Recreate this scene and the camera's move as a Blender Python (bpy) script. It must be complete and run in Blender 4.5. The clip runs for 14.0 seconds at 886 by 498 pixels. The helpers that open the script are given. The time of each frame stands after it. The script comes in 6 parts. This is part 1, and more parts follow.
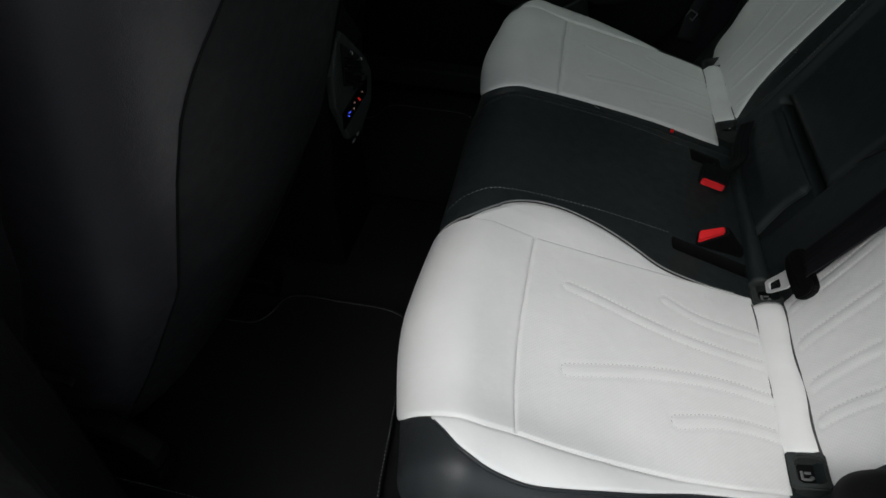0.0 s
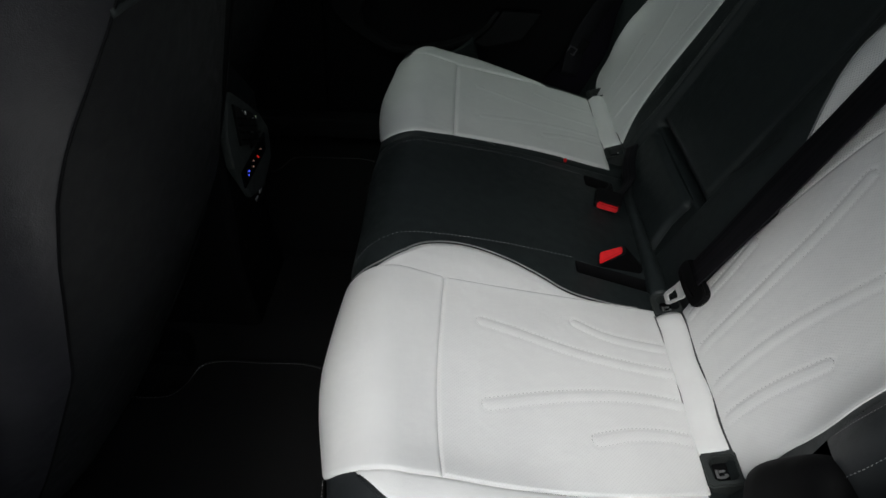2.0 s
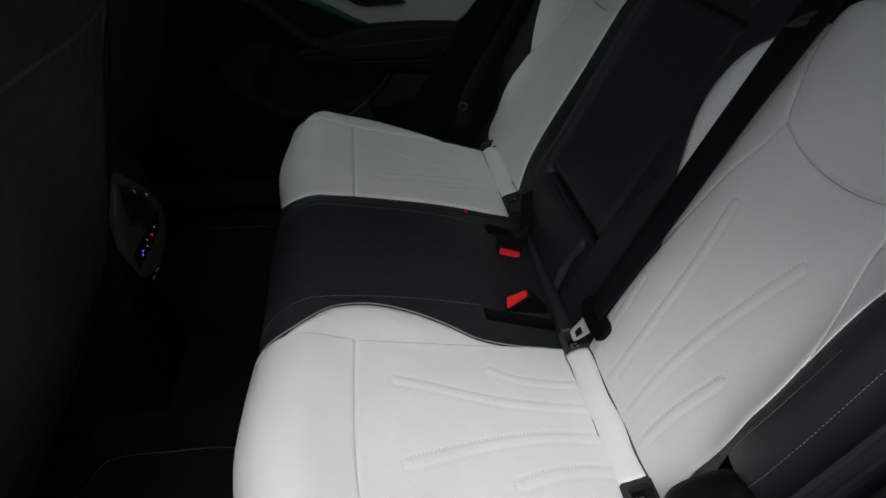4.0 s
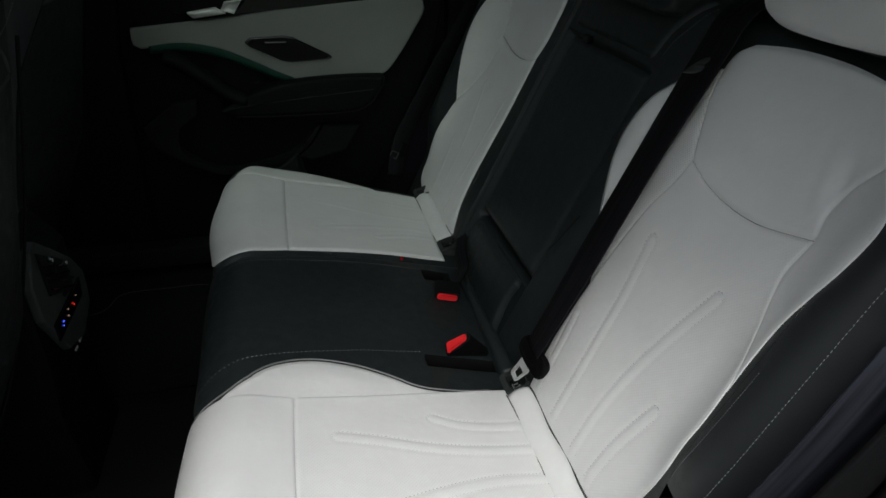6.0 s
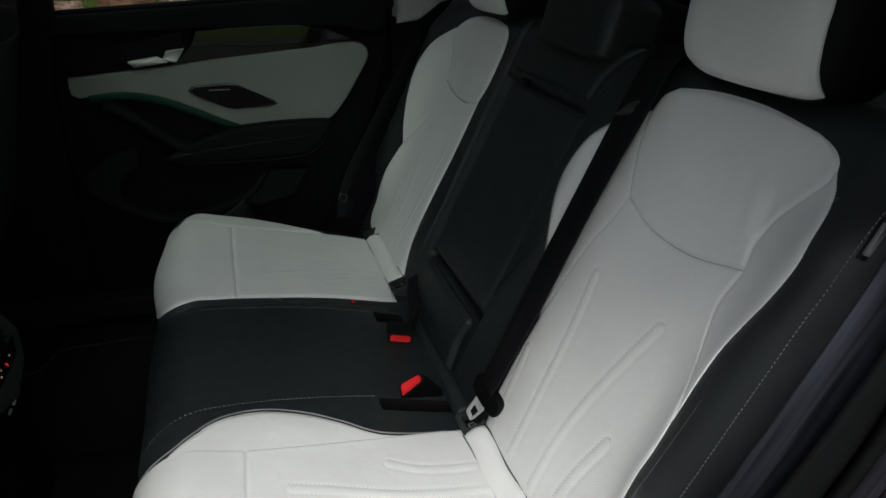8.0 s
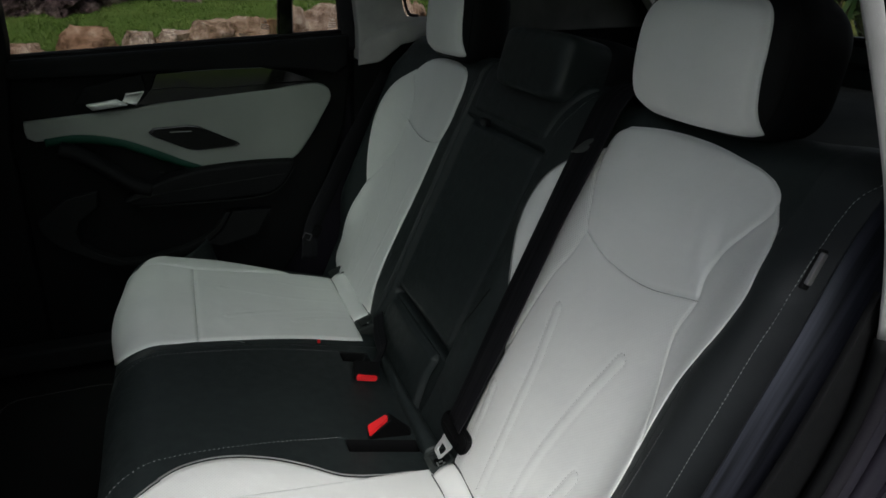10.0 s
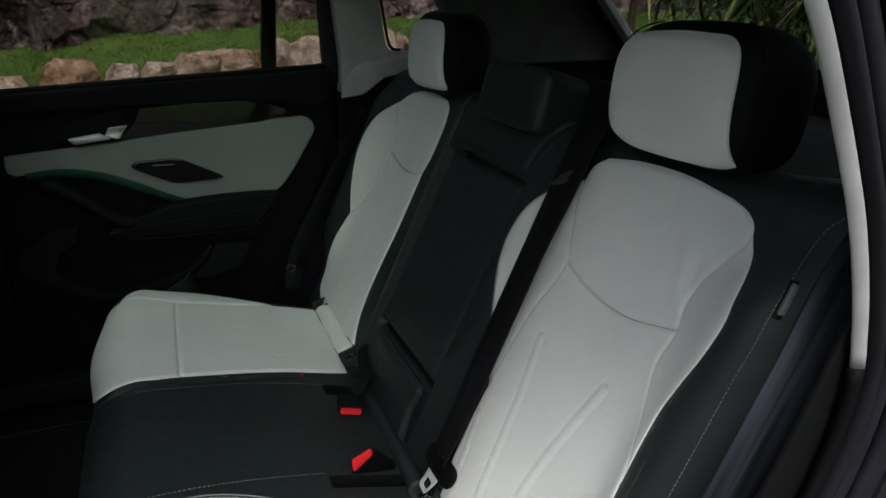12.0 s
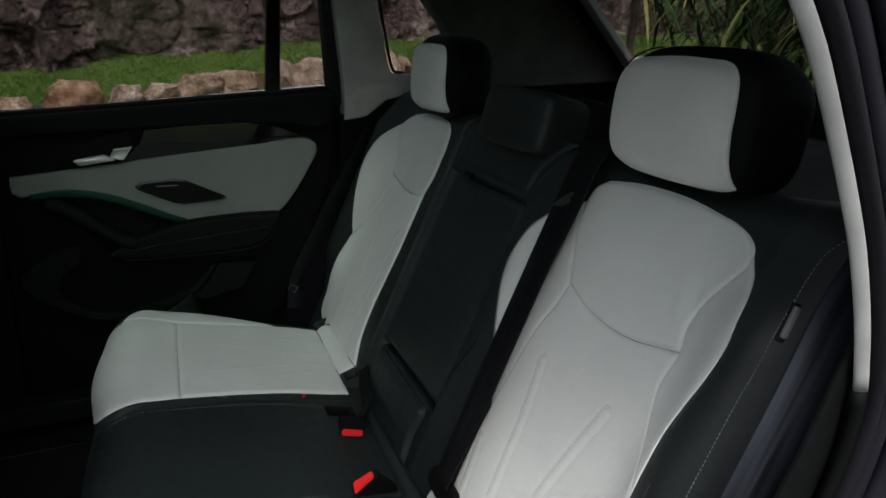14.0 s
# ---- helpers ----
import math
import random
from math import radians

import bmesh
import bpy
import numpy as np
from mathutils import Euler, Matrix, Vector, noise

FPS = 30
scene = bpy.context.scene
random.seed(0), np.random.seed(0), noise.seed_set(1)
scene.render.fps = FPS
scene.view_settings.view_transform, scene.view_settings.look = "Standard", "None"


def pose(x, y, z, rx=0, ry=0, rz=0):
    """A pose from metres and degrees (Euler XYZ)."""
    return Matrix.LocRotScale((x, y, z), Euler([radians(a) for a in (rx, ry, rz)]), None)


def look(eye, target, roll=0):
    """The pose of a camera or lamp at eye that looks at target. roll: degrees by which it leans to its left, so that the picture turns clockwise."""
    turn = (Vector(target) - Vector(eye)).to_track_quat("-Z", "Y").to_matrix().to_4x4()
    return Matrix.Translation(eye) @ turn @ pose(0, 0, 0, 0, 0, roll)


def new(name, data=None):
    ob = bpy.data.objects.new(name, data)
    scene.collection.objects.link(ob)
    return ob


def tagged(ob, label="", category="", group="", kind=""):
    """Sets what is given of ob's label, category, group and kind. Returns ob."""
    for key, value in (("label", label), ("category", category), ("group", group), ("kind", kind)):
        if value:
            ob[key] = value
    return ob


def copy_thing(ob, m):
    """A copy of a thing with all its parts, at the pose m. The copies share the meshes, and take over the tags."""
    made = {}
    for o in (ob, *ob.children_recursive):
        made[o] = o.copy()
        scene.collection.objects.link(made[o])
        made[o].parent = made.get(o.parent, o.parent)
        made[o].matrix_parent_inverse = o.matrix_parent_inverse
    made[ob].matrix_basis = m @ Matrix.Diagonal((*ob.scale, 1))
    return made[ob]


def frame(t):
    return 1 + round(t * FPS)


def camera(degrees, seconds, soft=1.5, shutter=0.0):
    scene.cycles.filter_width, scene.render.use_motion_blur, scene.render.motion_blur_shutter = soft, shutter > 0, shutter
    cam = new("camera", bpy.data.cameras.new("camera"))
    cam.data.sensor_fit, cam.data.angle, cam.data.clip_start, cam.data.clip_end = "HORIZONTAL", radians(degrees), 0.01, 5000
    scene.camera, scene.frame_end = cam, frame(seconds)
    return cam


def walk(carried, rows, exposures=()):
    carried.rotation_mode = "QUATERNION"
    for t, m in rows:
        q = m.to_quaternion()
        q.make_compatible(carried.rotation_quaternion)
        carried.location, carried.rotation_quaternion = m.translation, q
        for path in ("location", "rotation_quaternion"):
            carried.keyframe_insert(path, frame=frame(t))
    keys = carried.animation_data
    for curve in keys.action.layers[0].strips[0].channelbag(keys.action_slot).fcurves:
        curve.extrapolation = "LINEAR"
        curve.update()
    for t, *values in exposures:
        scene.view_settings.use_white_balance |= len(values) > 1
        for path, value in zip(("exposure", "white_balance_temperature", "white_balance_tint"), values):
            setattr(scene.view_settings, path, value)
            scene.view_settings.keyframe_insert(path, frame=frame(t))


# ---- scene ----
# The camera stands at the open rear door. x points to the rear of the car, y across it, z up; z = 0 is the carpet.
cam = camera(71.9, 14.0, soft=1.6)
PATH = [
    (0, (-0.357, -0.912, 0.918), (-0.618, 0.507, -0.466), 2.0),
    (0.5, (-0.355, -0.913, 0.92), (-0.571, 0.531, -0.447), 2.1),
    (1, (-0.346, -0.913, 0.923), (-0.503, 0.565, -0.416), 1.9),
    (1.5, (-0.339, -0.911, 0.928), (-0.437, 0.593, -0.387), 1.8),
    (2, (-0.337, -0.911, 0.931), (-0.367, 0.622, -0.353), 1.9),
    (2.5, (-0.334, -0.91, 0.934), (-0.299, 0.649, -0.319), 1.9),
    (3, (-0.329, -0.912, 0.937), (-0.222, 0.675, -0.276), 1.9),
    (5.5, (-0.312, -0.917, 0.952), (0.08, 0.74, -0.097), 1.9),
    (6, (-0.31, -0.919, 0.954), (0.124, 0.747, -0.064), 1.8),
    (6.5, (-0.309, -0.921, 0.956), (0.164, 0.75, -0.036), 1.9),
    (7, (-0.307, -0.923, 0.959), (0.211, 0.753, -0.002), 1.8),
    (7.5, (-0.307, -0.925, 0.961), (0.25, 0.755, 0.029), 1.9),
    (8, (-0.306, -0.926, 0.963), (0.287, 0.756, 0.058), 1.9),
    (10.5, (-0.302, -0.935, 0.972), (0.426, 0.76, 0.2), 1.9),
    (11, (-0.301, -0.936, 0.975), (0.445, 0.762, 0.225), 1.8),
    (11.5, (-0.3, -0.936, 0.975), (0.456, 0.766, 0.246), 1.8),
    (12, (-0.299, -0.937, 0.976), (0.461, 0.771, 0.265), 1.8),
    (12.5, (-0.3, -0.938, 0.978), (0.465, 0.775, 0.284), 1.8),
    (13, (-0.301, -0.939, 0.979), (0.466, 0.781, 0.304), 1.8),
    (13.5, (-0.302, -0.939, 0.98), (0.466, 0.785, 0.319), 1.8),
    (14, (-0.303, -0.939, 0.98), (0.462, 0.79, 0.329), 1.8),
]
walk(cam, [(t, look(eye, target, roll)) for t, eye, target, roll in PATH], exposures=[(0.0, 0.66, 6350, 7.5), (3.0, 0.74, 6350, 7.5), (6.0, 0.87, 6400, 6.5), (10.0, 1.14, 6420, 5.5), (14.0, 1.24, 6420, 5)])

# ---- daylight ----
world = bpy.data.worlds.new("overcast_sky")
scene.world = world
world.use_nodes = True
wn, wl = world.node_tree.nodes, world.node_tree.links
wn.clear()
sky = wn.new("ShaderNodeTexSky")
sky.sky_type, sky.sun_disc = "NISHITA", False
sky.sun_elevation, sky.sun_rotation = radians(58), radians(195)
sky.air_density, sky.dust_density = 1.0, 4.0
sky_out, sky_bg = wn.new("ShaderNodeOutputWorld"), wn.new("ShaderNodeBackground")
sky_bg.inputs["Strength"].default_value = 0.12
cloud = wn.new("ShaderNodeHueSaturation")
cloud.inputs["Saturation"].default_value = 0.4
wl.new(sky.outputs["Color"], cloud.inputs["Color"])
wl.new(cloud.outputs["Color"], sky_bg.inputs["Color"])
wl.new(sky_bg.outputs["Background"], sky_out.inputs["Surface"])
sun = new("sun", bpy.data.lights.new("sun", "SUN"))
sun.data.energy, sun.data.angle, sun.data.color = 0.55, radians(25), (0.97, 1.0, 0.99)
sun.matrix_world = look((0, 0, 14), (2.2, 8, 0)) @ Matrix.Identity(4)


# ---- materials ----
def shader(name, colour, rough=0.5, metal=0.0, coat=0.0, spec=0.5):
    m = bpy.data.materials.new(name)
    m.use_nodes = True
    n = m.node_tree.nodes
    b = n["Principled BSDF"]
    b.inputs["Base Color"].default_value = (*colour, 1)
    b.inputs["Roughness"].default_value = rough
    b.inputs["Metallic"].default_value = metal
    b.inputs["Coat Weight"].default_value = coat
    b.inputs["Specular IOR Level"].default_value = spec
    return m, n, m.node_tree.links, b


def ramped(n, l, source, lo, hi, c0, c1):
    r = n.new("ShaderNodeValToRGB")
    r.color_ramp.elements[0].position, r.color_ramp.elements[1].position = lo, hi
    r.color_ramp.elements[0].color, r.color_ramp.elements[1].color = (*c0, 1), (*c1, 1)
    l.new(source, r.inputs["Fac"])
    return r.outputs["Color"]


def noisy(n, l, coord, scale, detail=4.0, rough=0.55):
    t = n.new("ShaderNodeTexNoise")
    t.inputs["Scale"].default_value, t.inputs["Detail"].default_value, t.inputs["Roughness"].default_value = scale, detail, rough
    l.new(coord, t.inputs["Vector"])
    return t.outputs["Fac"]


def cells(n, l, coord, scale, feature="F1"):
    t = n.new("ShaderNodeTexVoronoi")
    t.feature = feature
    t.inputs["Scale"].default_value = scale
    l.new(coord, t.inputs["Vector"])
    return t.outputs["Distance"]


def calc(n, l, op, a, b=None):
    m = n.new("ShaderNodeMath")
    m.operation = op
    for k, v in enumerate((a, b)):
        if v is None:
            continue
        if isinstance(v, (int, float)):
            m.inputs[k].default_value = v
        else:
            l.new(v, m.inputs[k])
    return m.outputs[0]


def bumped(n, l, b, height, strength, distance, under=None):
    k = n.new("ShaderNodeBump")
    k.inputs["Strength"].default_value, k.inputs["Distance"].default_value = strength, distance
    l.new(height, k.inputs["Height"])
    if under is not None:
        l.new(under, k.inputs["Normal"])
    l.new(k.outputs["Normal"], b.inputs["Normal"])
    return k.outputs["Normal"]


def leather(name, colour, dark, rough, grain=0.25, holes=0.0, coat=0.0, spec=0.5):
    """Grained hide with soft blotches; holes: a staggered perforation, laid in metres on the panel's own coordinates."""
    m, n, l, b = shader(name, colour, rough, coat=coat, spec=spec)
    at = n.new("ShaderNodeTexCoord").outputs["Object"]
    blot = noisy(n, l, at, 9.0, 5.0)
    col = ramped(n, l, blot, 0.3, 0.72, dark, colour)
    l.new(ramped(n, l, noisy(n, l, at, 60.0, 3.0), 0.3, 0.7, (rough - 0.06,) * 3, (rough + 0.08,) * 3), b.inputs["Roughness"])
    soft = n.new("ShaderNodeBump")
    soft.inputs["Strength"].default_value, soft.inputs["Distance"].default_value = 0.35, 0.004
    l.new(noisy(n, l, at, 22.0, 3.0), soft.inputs["Height"])
    pores = cells(n, l, at, 900.0)
    normal = bumped(n, l, b, pores, grain, 0.0006, soft.outputs["Normal"])
    if holes:
        uv = n.new("ShaderNodeTexCoord").outputs["UV"]
        sep = n.new("ShaderNodeSeparateXYZ")
        l.new(uv, sep.inputs[0])
        pitch = 0.0046
        row = calc(n, l, "DIVIDE", sep.outputs["Y"], pitch * 0.5)
        odd = calc(n, l, "MODULO", calc(n, l, "FLOOR", row), 2.0)
        fx = calc(n, l, "SUBTRACT", calc(n, l, "FRACT", calc(n, l, "ADD", calc(n, l, "DIVIDE", sep.outputs["X"], pitch), calc(n, l, "MULTIPLY", odd, 0.5))), 0.5)
        fy = calc(n, l, "MULTIPLY", calc(n, l, "SUBTRACT", calc(n, l, "FRACT", row), 0.5), 0.5)
        far = calc(n, l, "SQRT", calc(n, l, "ADD", calc(n, l, "MULTIPLY", fx, fx), calc(n, l, "MULTIPLY", fy, fy)))
        hole = ramped(n, l, far, 0.13, 0.2, (0, 0, 0), (1, 1, 1))
        mix = n.new("ShaderNodeMix")
        mix.data_type, mix.blend_type = "RGBA", "MULTIPLY"
        mix.inputs["Factor"].default_value = holes
        l.new(col, mix.inputs["A"])
        l.new(hole, mix.inputs["B"])
        col = mix.outputs["Result"]
        bumped(n, l, b, hole, holes * 1.4, 0.0006, normal)
    l.new(col, b.inputs["Base Color"])
    return m


def plastic(name, colour, rough=0.5, grain=0.2, scale=700.0, metal=0.0, coat=0.0, spec=0.5):
    m, n, l, b = shader(name, colour, rough, metal, coat, spec)
    at = n.new("ShaderNodeTexCoord").outputs["Object"]
    l.new(ramped(n, l, noisy(n, l, at, 14.0, 5.0), 0.3, 0.7, tuple(c * 0.85 for c in colour), tuple(min(1, c * 1.12) for c in colour)), b.inputs["Base Color"])
    l.new(ramped(n, l, noisy(n, l, at, 35.0, 4.0), 0.3, 0.7, (max(0.03, rough - 0.07),) * 3, (rough + 0.07,) * 3), b.inputs["Roughness"])
    bumped(n, l, b, cells(n, l, at, scale), grain, 0.0005)
    return m


def cloth(name, colour, rough=0.95, scale=1400.0, depth=0.001):
    m, n, l, b = shader(name, colour, rough, spec=0.2)
    at = n.new("ShaderNodeTexCoord").outputs["Object"]
    fine = noisy(n, l, at, scale, 2.0)
    l.new(ramped(n, l, noisy(n, l, at, 7.0, 6.0), 0.3, 0.7, tuple(c * 0.7 for c in colour), tuple(c * 1.25 for c in colour)), b.inputs["Base Color"])
    bumped(n, l, b, fine, 0.6, depth)
    return m


def webbing(name, colour, rough=0.6, spec=0.2, lo=0.85, hi=1.15, relief=0.08, ribs_across=1100.0):
    m, n, l, b = shader(name, colour, rough, spec=spec)
    uv = n.new("ShaderNodeTexCoord").outputs["UV"]
    long = n.new("ShaderNodeMapping")
    long.inputs["Scale"].default_value = (3.0, ribs_across, 1.0)
    l.new(uv, long.inputs["Vector"])
    ribs = noisy(n, l, long.outputs["Vector"], 1.0, 2.0)
    l.new(ramped(n, l, ribs, 0.35, 0.65, (max(0.1, rough - 0.12),) * 3, (rough + 0.15,) * 3), b.inputs["Roughness"])
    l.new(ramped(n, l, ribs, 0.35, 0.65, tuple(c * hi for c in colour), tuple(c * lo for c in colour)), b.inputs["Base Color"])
    bumped(n, l, b, ribs, relief, 0.0006)
    return m


WHITE = leather("white_leather", (0.74, 0.74, 0.73), (0.68, 0.68, 0.675), 0.5)
WHITE_HOLES = leather("perforated_white_leather", (0.74, 0.74, 0.73), (0.69, 0.69, 0.685), 0.52, holes=0.28)
WHITE_FINE = leather("finely_perforated_white_leather", (0.74, 0.74, 0.73), (0.69, 0.69, 0.685), 0.52, holes=0.075)
GREY_LEATHER = leather("grey_leather", (0.19, 0.202, 0.19), (0.17, 0.18, 0.17), 0.55, spec=0.3)
MAT_THREAD = plastic("pale_mat_thread", (0.5, 0.5, 0.48), 0.8)
WHITE_THREAD = plastic("pale_thread", (0.42, 0.42, 0.41), 0.8)
GREY_THREAD = plastic("grey_thread", (0.2, 0.2, 0.2), 0.8)
BLACK = leather("black_leather", (0.0155, 0.0203, 0.0207), (0.0115, 0.0155, 0.016), 0.5, spec=0.35)
# lit copy of BLACK: paler, less green, for skylight through the open door
NEAR_SIDE_SKYLIT = leather("black_skylit_leather", (0.0205, 0.0235, 0.0255), (0.0150, 0.0172, 0.0188), 0.45, spec=0.4)
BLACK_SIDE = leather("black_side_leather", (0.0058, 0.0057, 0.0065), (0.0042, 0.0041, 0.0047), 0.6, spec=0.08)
PIPING = plastic("grey_piping", (0.2, 0.2, 0.2), 0.6)
SEAM_SHADE_GREY = plastic("dark_seam_and_gap_shade", (0.06, 0.06, 0.06), 0.8, spec=0.2)
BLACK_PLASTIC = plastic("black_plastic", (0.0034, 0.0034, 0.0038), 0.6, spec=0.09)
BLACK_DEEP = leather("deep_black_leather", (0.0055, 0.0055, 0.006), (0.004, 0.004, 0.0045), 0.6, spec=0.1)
GLOSS_BLACK = plastic("gloss_black_plastic", (0.005, 0.005, 0.006), 0.1, 0.0, spec=0.35)
LACQUER = plastic("black_lacquer", (0.004, 0.004, 0.004), 0.06, 0.0, spec=0.42)
SLOT_GREY = plastic("grey_slot_plastic", (0.075, 0.072, 0.078), 0.5, 0.1)
BODY_DARK = plastic("dark_painted_metal", (0.012, 0.010, 0.016), 0.5, 0.02, spec=0.25)
RUBBER = plastic("black_rubber", (0.009, 0.0075, 0.011), 0.6, 0.3, 300.0, spec=0.2)
GREY_TRIM = cloth("pale_grey_pillar_cloth", (0.35, 0.337, 0.34), 0.9, 1200.0, 0.0004)
DARK_TRIM = plastic("dark_grey_trim", (0.0078, 0.0078, 0.0083), 0.75, 0.4, spec=0.09)
CONSOLE_TRIM = plastic("charcoal_console_trim", (0.028, 0.032, 0.031), 0.6, 0.3, spec=0.25)
REAR_TRIM = cloth("dark_grey_rear_trim", (0.10, 0.10, 0.095), 0.9, 1200.0, 0.0004)
EDGE_TRIM = plastic("grey_window_trim", (0.42, 0.42, 0.42), 0.5)
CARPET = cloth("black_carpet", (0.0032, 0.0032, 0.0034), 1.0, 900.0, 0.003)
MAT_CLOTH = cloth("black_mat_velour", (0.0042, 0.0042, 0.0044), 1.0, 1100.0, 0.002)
CHROME = plastic("satin_chrome", (0.62, 0.63, 0.65), 0.2, 0.02, metal=1.0)
PLATE = plastic("latch_plate_steel", (0.6, 0.6, 0.6), 0.45, 0.1, metal=0.35)
RED = plastic("red_button_plastic", (0.58, 0.010, 0.014), 0.4, 0.05, spec=0.15)
BELT = webbing("black_belt_webbing", (0.0062, 0.006, 0.0075), 0.6, 0.12)
# bluish sheen is painted: lengthwise light and dark streaks in the base colour
SHEEN_BELT = webbing("painted_sheen_belt_webbing", (0.0145, 0.0153, 0.0205), 0.45, 0.14, 0.12, 2.2, 0.6, 750.0)
# paler than BELT: the glint on the creases is in the colour
BELT_GLINT = webbing("glint_belt_webbing", (0.035, 0.038, 0.037), 0.4, 0.5)
# same leather as SEAT_BACK, paler and purplish to carry the sky's sheen
SEAT_SIDE_SHEEN = leather("sky_sheen_side_leather", (0.0235, 0.0225, 0.0275), (0.0185, 0.0178, 0.022), 0.40, spec=0.6)
SEAT_BACK = leather("black_seat_back_leather", (0.0130, 0.0133, 0.0145), (0.0095, 0.0097, 0.0106), 0.55, spec=0.2)
EMBLEM = plastic("moulded_grey_emblem", (0.16, 0.16, 0.16), 0.5)
GREEN_STRIP = plastic("green_light_guide", (0.004, 0.034, 0.022), 0.6, spec=0.2)


def glowing(name, colour, strength):
    m, _, _, b = shader(name, (0.02, 0.02, 0.02), 0.4)
    b.inputs["Emission Color"].default_value = (*colour, 1)
    b.inputs["Emission Strength"].default_value = strength
    return m


BLUE_LED = glowing("blue_indicator", (0.08, 0.12, 1.0), 0.8)
RED_LED = glowing("red_indicator", (1.0, 0.03, 0.02), 0.25)
PALE_LED = glowing("pale_indicator", (1.0, 0.6, 0.45), 0.12)


def glass(name, tint):
    m = bpy.data.materials.new(name)
    m.use_nodes = True
    n, l = m.node_tree.nodes, m.node_tree.links
    n.clear()
    out, mix = n.new("ShaderNodeOutputMaterial"), n.new("ShaderNodeMixShader")
    clear, shine, graze = n.new("ShaderNodeBsdfTransparent"), n.new("ShaderNodeBsdfGlossy"), n.new("ShaderNodeLayerWeight")
    clear.inputs["Color"].default_value = tint
    shine.inputs["Roughness"].default_value = 0.02
    graze.inputs["Blend"].default_value = 0.5
    l.new(calc(n, l, "ADD", calc(n, l, "MULTIPLY", calc(n, l, "POWER", graze.outputs["Facing"], 5.0), 0.8), 0.02), mix.inputs[0])
    l.new(clear.outputs[0], mix.inputs[1])
    l.new(shine.outputs[0], mix.inputs[2])
    l.new(mix.outputs[0], out.inputs["Surface"])
    return m


GLASS = glass("tinted_glass", (0.56, 0.565, 0.565, 1))
# tint sets how much light the added roof opening lets in
ADDED_ROOF_GLASS = glass("added_roof_glass", (0.475, 0.515, 0.49, 1))


def mottled(name, tones, scale, rough=0.95, depth=0.02, fine=40.0):
    """Earth, rock or grass: colours mixed by noise at two sizes."""
    m, n, l, b = shader(name, tones[0], rough, spec=0.2)
    at = n.new("ShaderNodeTexCoord").outputs["Object"]
    big, small = noisy(n, l, at, scale, 8.0, 0.65), noisy(n, l, at, fine, 6.0, 0.7)
    both = calc(n, l, "ADD", calc(n, l, "MULTIPLY", big, 0.65), calc(n, l, "MULTIPLY", small, 0.35))
    r = n.new("ShaderNodeValToRGB")
    while len(r.color_ramp.elements) < len(tones):
        r.color_ramp.elements.new(0.5)
    for k, c in enumerate(tones):
        r.color_ramp.elements[k].position = 0.36 + 0.28 * k / (len(tones) - 1)
        r.color_ramp.elements[k].color = (*c, 1)
    l.new(both, r.inputs["Fac"])
    l.new(r.outputs["Color"], b.inputs["Base Color"])
    bumped(n, l, b, both, 0.8, depth)
    return m


